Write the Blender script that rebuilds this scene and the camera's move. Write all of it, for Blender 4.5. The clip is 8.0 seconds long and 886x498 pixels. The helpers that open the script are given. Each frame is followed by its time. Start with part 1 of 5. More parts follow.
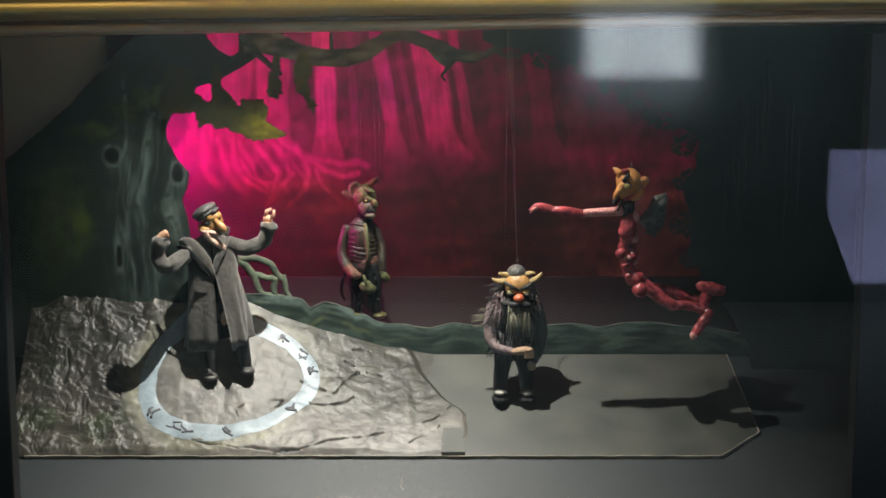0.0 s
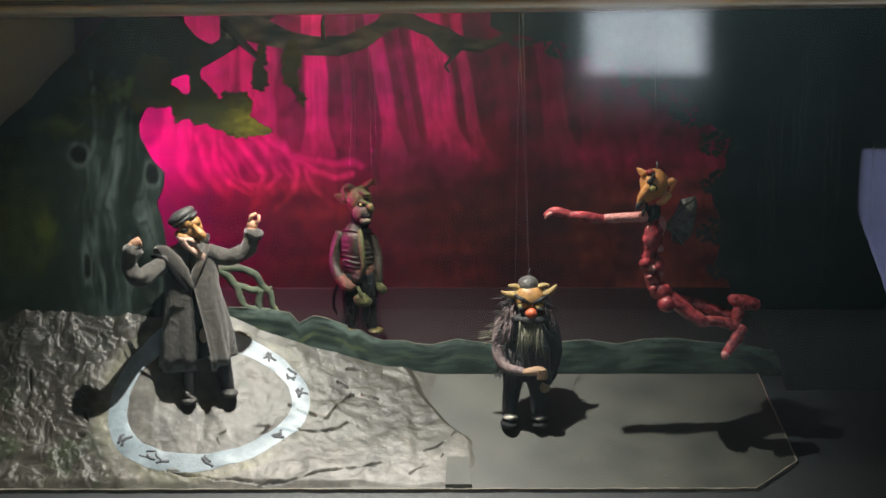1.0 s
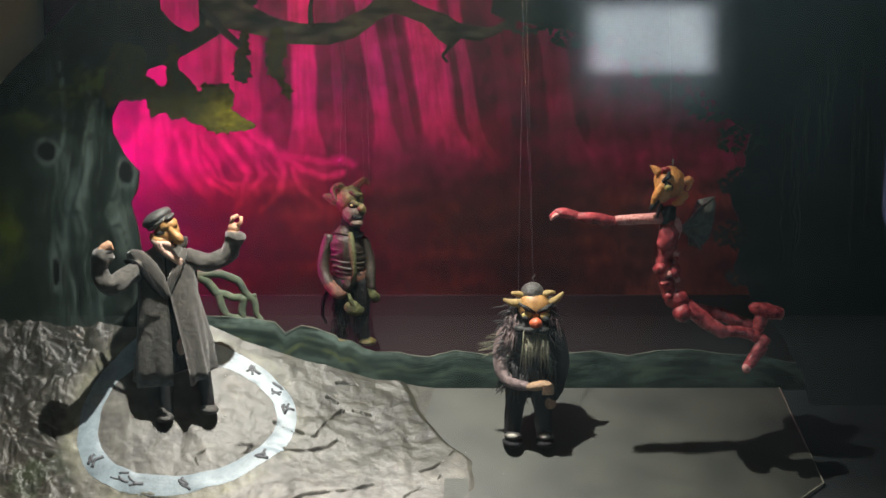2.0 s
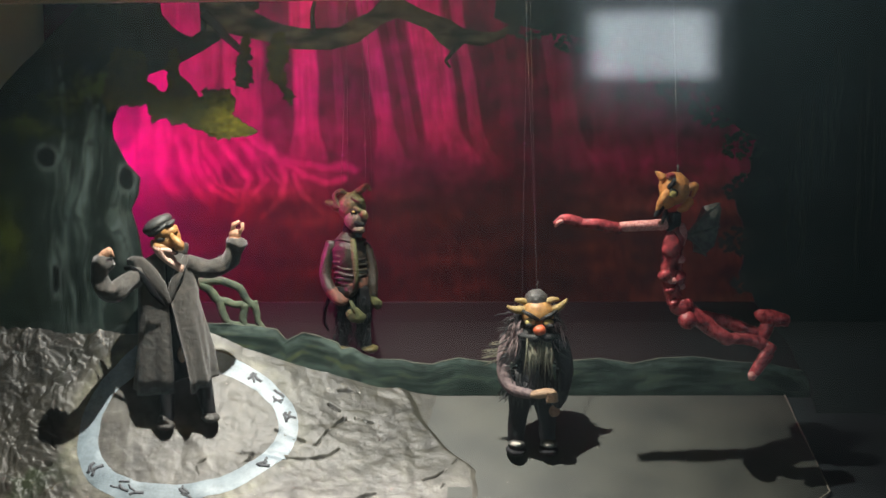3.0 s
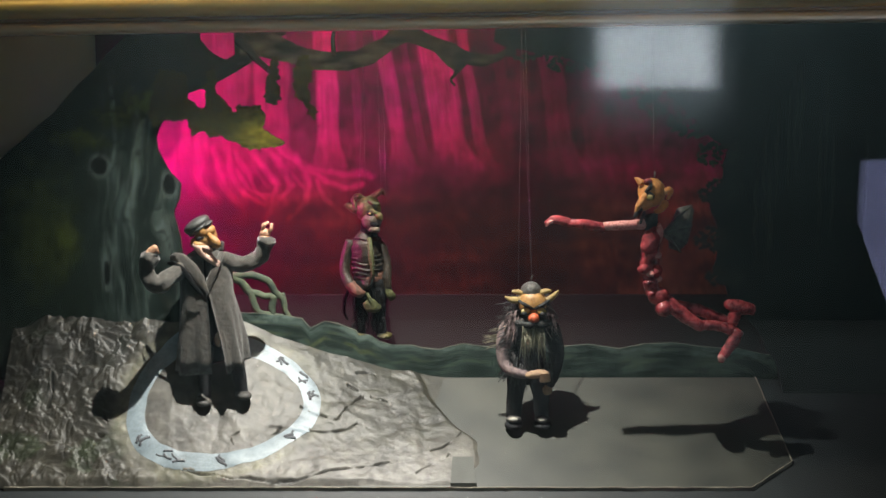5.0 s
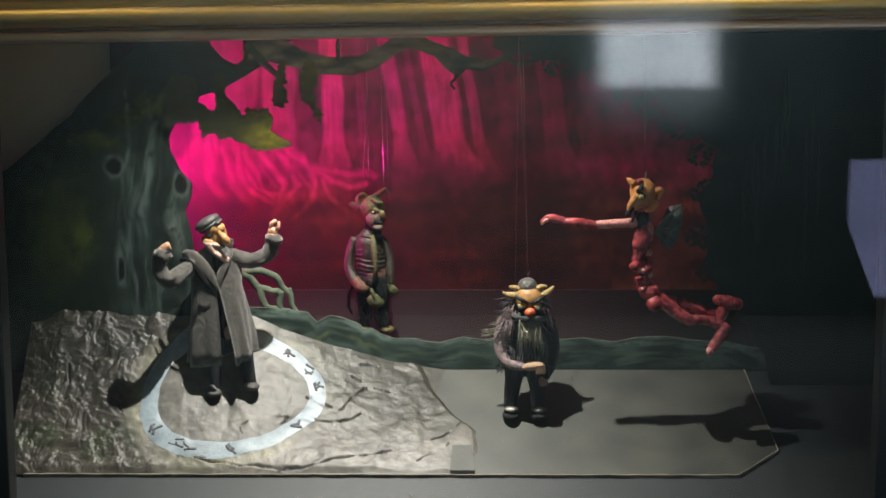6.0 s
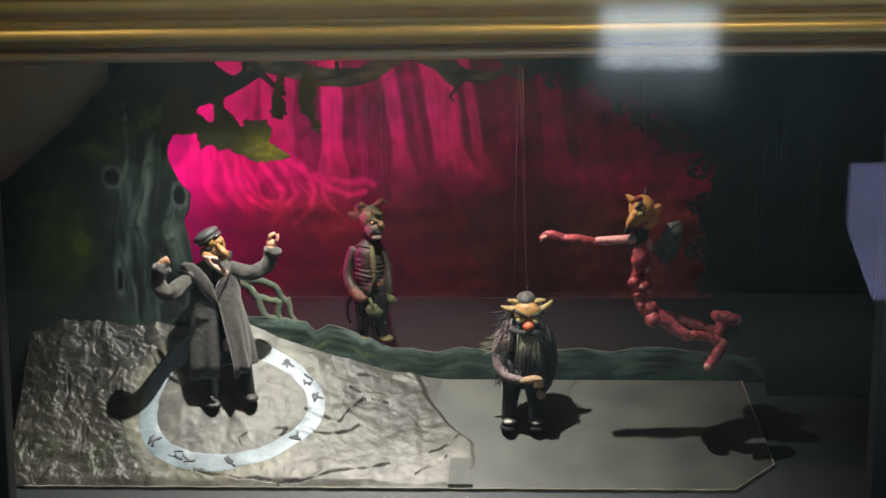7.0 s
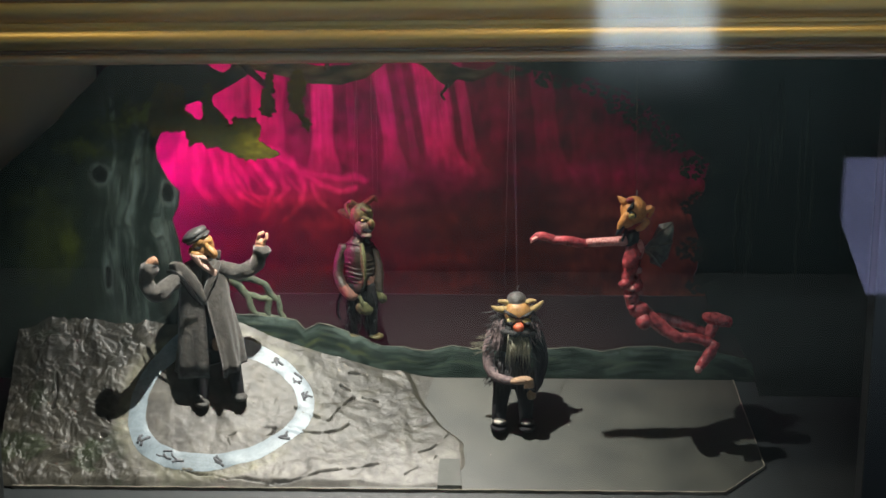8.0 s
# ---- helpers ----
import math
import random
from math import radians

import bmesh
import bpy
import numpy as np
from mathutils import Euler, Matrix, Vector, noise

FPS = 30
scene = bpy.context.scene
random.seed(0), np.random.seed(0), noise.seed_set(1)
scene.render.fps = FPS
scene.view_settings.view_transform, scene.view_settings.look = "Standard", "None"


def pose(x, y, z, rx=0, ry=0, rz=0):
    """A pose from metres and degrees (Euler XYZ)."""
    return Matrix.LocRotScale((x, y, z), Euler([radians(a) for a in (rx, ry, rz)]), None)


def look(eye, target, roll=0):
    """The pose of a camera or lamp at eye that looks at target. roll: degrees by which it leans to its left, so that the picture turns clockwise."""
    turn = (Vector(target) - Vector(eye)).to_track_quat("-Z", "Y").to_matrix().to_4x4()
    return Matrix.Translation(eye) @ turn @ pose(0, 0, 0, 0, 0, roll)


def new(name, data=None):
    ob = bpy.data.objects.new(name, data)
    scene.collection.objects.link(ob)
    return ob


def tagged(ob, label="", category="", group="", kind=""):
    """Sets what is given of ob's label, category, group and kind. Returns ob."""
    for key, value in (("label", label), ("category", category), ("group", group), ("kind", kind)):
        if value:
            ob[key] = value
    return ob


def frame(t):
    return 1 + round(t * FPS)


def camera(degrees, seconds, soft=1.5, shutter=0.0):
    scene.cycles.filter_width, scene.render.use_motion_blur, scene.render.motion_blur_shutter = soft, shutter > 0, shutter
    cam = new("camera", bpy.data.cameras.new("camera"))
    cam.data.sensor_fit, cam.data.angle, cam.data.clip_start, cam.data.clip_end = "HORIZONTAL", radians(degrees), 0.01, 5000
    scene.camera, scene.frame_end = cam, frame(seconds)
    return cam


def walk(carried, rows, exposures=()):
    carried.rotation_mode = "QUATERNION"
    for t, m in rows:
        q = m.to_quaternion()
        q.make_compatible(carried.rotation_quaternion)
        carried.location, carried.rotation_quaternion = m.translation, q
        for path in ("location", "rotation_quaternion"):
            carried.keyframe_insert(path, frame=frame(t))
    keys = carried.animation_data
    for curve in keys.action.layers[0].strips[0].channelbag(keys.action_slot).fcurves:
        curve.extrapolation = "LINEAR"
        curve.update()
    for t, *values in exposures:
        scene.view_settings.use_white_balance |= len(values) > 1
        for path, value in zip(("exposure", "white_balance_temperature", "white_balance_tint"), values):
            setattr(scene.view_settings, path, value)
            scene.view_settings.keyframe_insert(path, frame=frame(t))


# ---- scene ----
cam = camera(36.0, 8.0, soft=1.6)
PATH = [
    (0, (0.081, -3.325, 0.926), (0.082, -1.345, 0.641), 0.0),
    (0.5, (0.049, -3.092, 0.912), (0.059, -1.113, 0.626), 0.0),
    (1, (0.034, -2.937, 0.891), (0.056, -0.957, 0.608), 0.1),
    (1.5, (0.042, -2.731, 0.86), (0.066, -0.751, 0.579), 0.1),
    (3, (0.03, -2.643, 0.851), (0.056, -0.662, 0.583), 0.1),
    (3.5, (0.028, -2.655, 0.853), (0.055, -0.673, 0.587), 0.1),
    (4, (0.035, -2.669, 0.851), (0.058, -0.686, 0.591), 0.1),
    (4.5, (0.035, -2.7, 0.846), (0.053, -0.716, 0.589), 0.1),
    (5, (0.08, -3.069, 0.888), (0.068, -1.086, 0.627), -0.1),
    (6.5, (0.106, -3.229, 0.95), (0.08, -1.25, 0.664), -0.1),
    (7, (0.107, -3.196, 1.09), (0.083, -1.226, 0.75), 0.1),
    (7.5, (0.149, -3.167, 1.137), (0.119, -1.202, 0.766), 0.1),
    (8, (0.13, -3.152, 1.18), (0.108, -1.19, 0.79), 0.3),
]
walk(cam, [(t, look(eye, target, roll)) for t, eye, target, roll in PATH])

# ---- world, lamps ----
world = bpy.data.worlds.new("room_dusk")
scene.world = world
world.use_nodes = True
world.node_tree.nodes["Background"].inputs[0].default_value = (0.5, 0.6, 0.75, 1)
world.node_tree.nodes["Background"].inputs[1].default_value = 0.02
scene.view_settings.exposure = 0.0

STAGE_LAMP = (-0.18, 0.17, 1.80)
PINK_LAMP = (-1.05, 0.752, 0.57)


def lamp(name, kind, energy, colour, m, **settings):
    data = bpy.data.lights.new(name, kind)
    data.energy, data.color = energy, colour
    for key, value in settings.items():
        setattr(data, key, value)
    ob = new(name, data)
    ob.matrix_world = m
    return ob


lamp("stage_spot_light", "SPOT", 400, (1.0, 0.955, 0.875), look(STAGE_LAMP, (-0.22, 0.34, -0.20)),
     spot_size=radians(82), spot_blend=1.0, shadow_soft_size=0.013)
lamp("pink_spot_light", "SPOT", 106, (1.0, 0.001, 0.33), look(PINK_LAMP, (-0.30, 1.30, 0.77)),
     spot_size=radians(125), spot_blend=0.7, shadow_soft_size=0.015)
# unseen lamp added to brighten the back wall that veils the glass
lamp("back_wall_veil_light", "AREA", 215, (0.74, 0.86, 0.90), look((0.35, -4.7, 2.05), (0.4, -6.0, 0.7)), shape="RECTANGLE", size=5.2, size_y=0.8)
# unseen fill lamp added to brighten the gilding and the rock's front
lamp("frame_fill_light", "AREA", 11.0, (1.0, 0.91, 0.72), look((-0.1, -0.22, 2.04), (-0.1, 0.08, 1.05)), shape="RECTANGLE", size=2.6, size_y=0.05)

# ---- materials ----


def nodes_of(m):
    return m.node_tree.nodes, m.node_tree.links


def surface(name, base, second=None, rough=0.7, metal=0.0, scale=30.0, fine=220.0, bump=0.15, stretch=(1, 1, 1), contrast=0.5, coat=0.0, sheen=0.0, attribute="", spec=0.5):
    """A painted, worn surface: two colours mixed by coarse and fine noise, with relief."""
    m = bpy.data.materials.new(name)
    m.use_nodes = True
    n, l = nodes_of(m)
    b = n["Principled BSDF"]
    b.inputs["Metallic"].default_value = metal
    b.inputs["Coat Weight"].default_value = coat
    b.inputs["Sheen Weight"].default_value = sheen
    b.inputs["Specular IOR Level"].default_value = spec
    second = second or tuple(c * 0.55 for c in base)
    co = n.new("ShaderNodeTexCoord")
    mp = n.new("ShaderNodeMapping")
    mp.inputs["Scale"].default_value = stretch
    l.new(co.outputs["Object"], mp.inputs["Vector"])
    big, small = n.new("ShaderNodeTexNoise"), n.new("ShaderNodeTexNoise")
    for t, s, d in ((big, scale, 6), (small, fine, 4)):
        t.inputs["Scale"].default_value, t.inputs["Detail"].default_value = s, d
        l.new(mp.outputs["Vector"], t.inputs["Vector"])
    add = n.new("ShaderNodeMath")
    add.operation = "MULTIPLY_ADD"
    add.inputs[1].default_value = 0.35
    l.new(small.outputs["Fac"], add.inputs[0])
    l.new(big.outputs["Fac"], add.inputs[2])
    ramp = n.new("ShaderNodeMapRange")
    ramp.inputs["From Min"].default_value, ramp.inputs["From Max"].default_value = 0.675 - 0.5 * (1 - contrast) - 0.08, 0.675 + 0.5 * (1 - contrast) + 0.08
    l.new(add.outputs[0], ramp.inputs["Value"])
    mix = n.new("ShaderNodeMix")
    mix.data_type = "RGBA"
    l.new(ramp.outputs[0], mix.inputs["Factor"])
    mix.inputs["A"].default_value, mix.inputs["B"].default_value = (*second, 1), (*base, 1)
    out = mix.outputs["Result"]
    if attribute:
        at = n.new("ShaderNodeAttribute")
        at.attribute_name = attribute
        mul = n.new("ShaderNodeMix")
        mul.data_type, mul.blend_type = "RGBA", "MULTIPLY"
        mul.inputs["Factor"].default_value = 1.0
        l.new(out, mul.inputs["A"])
        l.new(at.outputs["Color"], mul.inputs["B"])
        out = mul.outputs["Result"]
    l.new(out, b.inputs["Base Color"])
    rr = n.new("ShaderNodeMapRange")
    rr.inputs["To Min"].default_value, rr.inputs["To Max"].default_value = max(0.05, rough - 0.12), min(1.0, rough + 0.12)
    l.new(small.outputs["Fac"], rr.inputs["Value"])
    l.new(rr.outputs[0], b.inputs["Roughness"])
    if bump:
        bp = n.new("ShaderNodeBump")
        bp.inputs["Strength"].default_value, bp.inputs["Distance"].default_value = bump, 0.004
        l.new(add.outputs[0], bp.inputs["Height"])
        l.new(bp.outputs[0], b.inputs["Normal"])
    return m


def soft_light(name, colour, strength, edge=0.18):
    """A light field that fades out towards its borders."""
    m = bpy.data.materials.new(name)
    m.use_nodes = True
    n, l = nodes_of(m)
    co, sep = n.new("ShaderNodeTexCoord"), n.new("ShaderNodeSeparateXYZ")
    l.new(co.outputs["Generated"], sep.inputs[0])
    last = None
    for axis in ("X", "Z"):
        for a, b in ((0.0, edge), (1.0, 1.0 - edge)):
            r = n.new("ShaderNodeMapRange")
            r.interpolation_type = "SMOOTHSTEP"
            r.inputs["From Min"].default_value, r.inputs["From Max"].default_value = a, b
            l.new(sep.outputs[axis], r.inputs["Value"])
            if last is None:
                last = r.outputs[0]
            else:
                mu = n.new("ShaderNodeMath")
                mu.operation = "MULTIPLY"
                l.new(last, mu.inputs[0])
                l.new(r.outputs[0], mu.inputs[1])
                last = mu.outputs[0]
    no = n.new("ShaderNodeTexNoise")
    no.inputs["Scale"].default_value = 5.0
    l.new(co.outputs["Object"], no.inputs["Vector"])
    va = n.new("ShaderNodeMath")
    va.operation = "MULTIPLY_ADD"
    va.inputs[1].default_value, va.inputs[2].default_value = strength * 0.8, strength * 0.6
    l.new(no.outputs["Fac"], va.inputs[0])
    e, tr, mix = n.new("ShaderNodeEmission"), n.new("ShaderNodeBsdfTransparent"), n.new("ShaderNodeMixShader")
    e.inputs[0].default_value = (*colour, 1)
    l.new(va.outputs[0], e.inputs[1])
    l.new(last, mix.inputs[0])
    l.new(tr.outputs[0], mix.inputs[1])
    l.new(e.outputs[0], mix.inputs[2])
    l.new(mix.outputs[0], n["Material Output"].inputs[0])
    return m


def pane_glass(name):
    m = bpy.data.materials.new(name)
    m.use_nodes = True
    n, l = nodes_of(m)
    clear, gloss, fr, mix = (n.new("ShaderNodeBsdf" + k) if k in ("Transparent", "Glossy") else n.new("ShaderNode" + k) for k in ("Transparent", "Glossy", "Fresnel", "MixShader"))
    clear.inputs[0].default_value = (0.97, 0.985, 0.98, 1)
    gloss.inputs["Roughness"].default_value = 0.0
    fr.inputs["IOR"].default_value = 1.8
    l.new(fr.outputs[0], mix.inputs[0])
    l.new(clear.outputs[0], mix.inputs[1])
    l.new(gloss.outputs[0], mix.inputs[2])
    l.new(mix.outputs[0], n["Material Output"].inputs[0])
    return m


M_CASE = surface("dark_case_paint", (0.030, 0.042, 0.045), (0.018, 0.026, 0.03), 0.55, scale=6, bump=0.05)
M_POST = surface("blue_black_post_paint", (0.008, 0.013, 0.016), None, 0.45, scale=8, bump=0.04)
M_GREYWALL = surface("grey_rear_wall_paint", (0.26, 0.26, 0.235), (0.20, 0.20, 0.18), 0.8, scale=4, bump=0.05)
M_REAR = surface("dark_brown_rear_board", (0.026, 0.016, 0.017), (0.016, 0.010, 0.011), 0.8, scale=5, stretch=(0.3, 1, 2))
M_GOLD = surface("worn_gilt", (0.95, 0.67, 0.20), (0.62, 0.40, 0.11), 0.47, 0.88, scale=5, fine=90, bump=0.03, stretch=(0.15, 1, 1))
M_GILT_DARK = surface("dark_bole_gilt", (0.35, 0.17, 0.06), (0.16, 0.08, 0.03), 0.5, 0.7, scale=5, bump=0.03, stretch=(0.15, 1, 1))
M_GILT_PALE = surface("rubbed_pale_gilt", (0.85, 0.60, 0.40), (0.55, 0.36, 0.22), 0.36, 0.75, scale=5, fine=90, bump=0.03, stretch=(0.15, 1, 1))
M_BACKDROP = surface("painted_backdrop_cloth", (1, 1, 1), (0.52, 0.52, 0.52), 0.9, scale=34, fine=190, bump=0.10, stretch=(1.5, 1, 0.6), contrast=0.55, attribute="paint")
M_WING = surface("painted_dark_wood_wing", (0.011, 0.017, 0.015), (0.005, 0.008, 0.007), 0.9, scale=10, stretch=(1.5, 1, 0.4), contrast=0.6)
M_BOARD = surface("grey_green_stage_paint", (0.068, 0.071, 0.058), (0.026, 0.030, 0.027), 0.46, scale=5, fine=150, bump=0.15, stretch=(1, 1.6, 1.6), contrast=0.72)
M_ROCK = surface("grey_painted_plaster_rock", (0.170, 0.167, 0.158), (0.054, 0.053, 0.051), 0.50, scale=34, fine=170, bump=0.42, contrast=0.70, attribute="paint", spec=0.5)
M_RING = surface("pale_blue_ring_paint", (0.28, 0.345, 0.385), (0.12, 0.155, 0.175), 0.46, scale=16, fine=170, contrast=0.70, bump=0.4)
M_SIGN = surface("faded_black_sign_paint", (0.05, 0.05, 0.06), (0.12, 0.13, 0.14), 0.7, scale=60)
M_EDGE = surface("bare_board_edge", (0.32, 0.29, 0.23), (0.12, 0.11, 0.09), 0.8, scale=14, contrast=0.75, stretch=(1, 1, 1))
M_ROWRIM = surface("ground_row_pale_rim", (0.16, 0.17, 0.12), (0.07, 0.09, 0.07), 0.75, scale=30, contrast=0.7)
M_ROOT = surface("painted_root_green", (0.115, 0.145, 0.085), (0.025, 0.042, 0.032), 0.75, scale=34, contrast=0.7)
M_STRING = surface("dark_steel_string", (0.42, 0.38, 0.40), None, 0.10, 0.95, scale=80, bump=0)
M_WIRE = surface("steel_hook_wire", (0.3, 0.3, 0.3), None, 0.35, 0.9, scale=80, bump=0)
# marionettes
M_COAT = surface("charcoal_felt_coat", (0.086, 0.078, 0.067), (0.026, 0.0245, 0.022), 0.95, scale=80, fine=420, bump=0.9, contrast=0.65, sheen=0.3)
M_LINING = surface("black_coat_lining", (0.010, 0.010, 0.011), None, 0.95, scale=120, spec=0.1, fine=520, bump=0.6)
M_HAT = surface("dark_grey_leather_cap", (0.075, 0.077, 0.072), (0.035, 0.035, 0.035), 0.5, scale=120, fine=520, contrast=0.72, bump=0.6)
M_FACE = surface("ochre_painted_carved_wood", (0.46, 0.26, 0.09), (0.25, 0.12, 0.04), 0.5, scale=100, bump=0.2, fine=520, contrast=0.72)
M_PALE = surface("pale_flesh_painted_wood", (0.56, 0.34, 0.21), (0.40, 0.20, 0.12), 0.5, scale=120, bump=0.9, contrast=0.7, fine=520)
M_BEARD = surface("faded_pink_grey_beard", (0.66, 0.46, 0.37), (0.40, 0.25, 0.20), 0.85, scale=180, stretch=(3, 1, 0.6), fine=520, contrast=0.72, bump=0.6)
M_SHOE = surface("worn_grey_leather", (0.10, 0.098, 0.09), (0.045, 0.042, 0.04), 0.42, scale=140, bump=0.9, contrast=0.7, fine=520)
M_DARK = surface("near_black_cloth", (0.016, 0.016, 0.020), (0.007, 0.007, 0.009), 0.85, scale=120, fine=520, contrast=0.72, bump=0.6)
M_FUR = surface("black_shaggy_fur", (0.040, 0.036, 0.036), (0.011, 0.011, 0.014), 0.6, scale=160, fine=520, contrast=0.72, bump=0.6)
M_GREYHAIR = surface("grey_green_beard_hair", (0.24, 0.225, 0.15), (0.07, 0.07, 0.05), 0.7, scale=180, fine=520, contrast=0.72, bump=0.6)
M_HORN = surface("yellowed_horn_paint", (0.40, 0.29, 0.10), (0.20, 0.13, 0.05), 0.45, scale=120, bump=0.9, contrast=0.7, fine=520)
M_NOSE = surface("orange_red_nose_paint", (0.62, 0.13, 0.05), (0.45, 0.09, 0.04), 0.42, scale=120, fine=520, contrast=0.72, bump=0.6)
M_EYE = surface("glossy_yellow_eye", (0.52, 0.44, 0.16), (0.4, 0.3, 0.1), 0.2, scale=120, fine=520, contrast=0.72, bump=0.6)
M_PUPIL = surface("black_dull_paint", (0.01, 0.01, 0.01), None, 0.6, scale=120, fine=520, bump=0.6)
M_SLEEVE = surface("dusty_mauve_sleeve", (0.27, 0.20, 0.19), (0.10, 0.07, 0.075), 0.8, scale=100, bump=0.9, contrast=0.7, fine=520)
M_FIST = surface("brown_wooden_fist", (0.42, 0.28, 0.17), (0.24, 0.14, 0.08), 0.55, scale=120, bump=0.9, contrast=0.7, fine=520)
M_RED = surface("red_lacquered_wood", (0.52, 0.085, 0.095), (0.10, 0.010, 0.016), 0.26, scale=60, contrast=0.80, bump=0.7, fine=520)
M_REDPALE = surface("rubbed_pink_red_wood", (0.75, 0.38, 0.33), (0.42, 0.11, 0.11), 0.42, scale=160, contrast=0.8, bump=0.5, fine=520)
M_ORANGE = surface("orange_painted_carved_wood", (0.78, 0.38, 0.11), (0.50, 0.18, 0.05), 0.45, scale=100, bump=0.9, contrast=0.7, fine=520)
M_WINGS = surface("dark_grey_leather_wing", (0.17, 0.17, 0.14), (0.05, 0.052, 0.045), 0.5, scale=100, contrast=0.7, fine=520, bump=0.6)
M_GOAT = surface("grey_brown_ribbed_hide", (0.030, 0.021, 0.012), (0.006, 0.0045, 0.003), 0.46, scale=120, contrast=0.8, bump=0.8, spec=0.45, fine=520)
M_GOATHEAD = surface("mossy_carved_wood", (0.135, 0.112, 0.028), (0.018, 0.015, 0.007), 0.45, scale=140, contrast=0.7, bump=0.9, fine=520)
M_RUST = surface("rust_brown_hide", (0.14, 0.05, 0.025), (0.04, 0.018, 0.012), 0.7, scale=120, bump=0.9, contrast=0.7, fine=520)
M_SNOUT = surface("mauve_brown_snout_paint", (0.10, 0.068, 0.045), (0.028, 0.020, 0.015), 0.6, scale=140, contrast=0.75, bump=0.9, fine=520)
M_BAG = surface("olive_green_pouch", (0.070, 0.074, 0.016), (0.02, 0.024, 0.008), 0.75, scale=120, bump=0.9, contrast=0.7, fine=520)
# unseen room: pale wall and floor veil the glass, dark rest limits fill
M_ROOM = surface("dim_room_paint", (0.22, 0.30, 0.30), None, 0.9, scale=3, bump=0)
M_ROOMDARK = surface("dark_room_paint", (0.03, 0.035, 0.035), None, 0.9, scale=3, bump=0)
M_ROOMFLOOR = surface("dim_room_floor", (0.24, 0.27, 0.26), (0.17, 0.19, 0.185), 0.85, scale=5, bump=0)
# glows added only to be mirrored in the case glass
M_GLOW = soft_light("white_mirrored_glow", (0.80, 0.92, 1.0), 6.5, 0.2)
M_GLOW_HAZE = soft_light("pale_haze_glow", (0.70, 0.86, 0.95), 1.6, 0.30)
M_PANEL_MAUVE = soft_light("mauve_panel_light", (0.42, 0.46, 0.80), 2.4, 0.05)
M_CANVAS = surface("brushed_scenery_paint", (1, 1, 1), (0.62, 0.64, 0.62), 0.85, scale=60, fine=260, bump=0.12, contrast=0.6, attribute="paint", spec=0.12)
M_FLECK = surface("pale_paint_fleck", (0.55, 0.52, 0.45), None, 0.6, scale=90)
M_GLASS = pane_glass("clear_pane_glass")

M_DECK = surface("grey_black_deck_paint", (0.020, 0.027, 0.030), (0.012, 0.017, 0.020), 0.55, scale=8, fine=120, bump=0.06)
M_PATCH = surface("dark_patch_paint", (0.075, 0.08, 0.07), (0.05, 0.053, 0.047), 0.6, scale=20)
M_LIMB = surface("painted_dark_limb", (0.010, 0.009, 0.007), (0.005, 0.005, 0.004), 0.95, scale=24, stretch=(0.4, 1, 1.8), contrast=0.72)
M_WINGLEAF = surface("painted_black_green_leaf", (0.026, 0.036, 0.028), (0.009, 0.013, 0.011), 0.9, scale=30, contrast=0.7)

# ---- mesh helpers ----


def mesh_object(name, bm, mats, parent=None, label="", smooth=True):
    me = bpy.data.meshes.new(name)
    bm.normal_update()
    bm.to_mesh(me)
    bm.free()
    for m in mats if isinstance(mats, (list, tuple)) else [mats]:
        me.materials.append(m)
    if smooth:
        me.polygons.foreach_set("use_smooth", [True] * len(me.polygons))
    ob = new(name, me)
    if parent:
        ob.parent = parent
    if label:
        ob["label"] = label
    return ob


def part(name, bm, material, parent, label="", smooth=True):
    return mesh_object(name, bm, material, parent, label, smooth)


def thing(name, label, category, group="", kind=""):
    return tagged(new(name), label, category, group, kind)


def box(bm, lo, hi, mat=0, bevel=0.0):
    r = bmesh.ops.create_cube(bm, size=1.0)
    vs = r["verts"]
    for v in vs:
        v.co = Vector([(lo[i] + hi[i]) / 2 + v.co[i] * (hi[i] - lo[i]) for i in range(3)])
    fs = {f for v in vs for f in v.link_faces}
    for f in fs:
        f.material_index = mat
    if bevel:
        es = list({e for v in vs for e in v.link_edges})
        r = bmesh.ops.bevel(bm, geom=es, offset=bevel, segments=2, affect="EDGES", profile=0.5)
        for f in r["faces"]:
            f.material_index = mat


def boxed(name, lo, hi, mat, parent=None, label="", bevel=0.003):
    bm = bmesh.new()
    box(bm, lo, hi, 0, bevel)
    return mesh_object(name, bm, mat, parent, label, smooth=False)


def smoothed(pts, radii, k=4):
    """A rounder path through the same points, with rounded ends."""
    p = [pts[0] * 2 - pts[1]] + pts + [pts[-1] * 2 - pts[-2]]
    r = [radii[0]] + radii + [radii[-1]]
    out, rad = [], []
    for i in range(1, len(p) - 2):
        for j in range(k):
            t = j / k
            out.append(0.5 * (2 * p[i] + (p[i + 1] - p[i - 1]) * t + (2 * p[i - 1] - 5 * p[i] + 4 * p[i + 1] - p[i + 2]) * t * t + (3 * p[i] - p[i - 1] - 3 * p[i + 1] + p[i + 2]) * t ** 3))
            rad.append(r[i] + (r[i + 1] - r[i]) * t)
    out.append(pts[-1])
    rad.append(radii[-1])
    a, b = (out[0] - out[1]).normalized(), (out[-1] - out[-2]).normalized()
    out = [out[0] + a * rad[0] * 0.55, out[0] + a * rad[0] * 0.35] + out + [out[-1] + b * rad[-1] * 0.35, out[-1] + b * rad[-1] * 0.55]
    rad = [rad[0] * 0.35, rad[0] * 0.78] + rad + [rad[-1] * 0.78, rad[-1] * 0.35]
    return out, rad


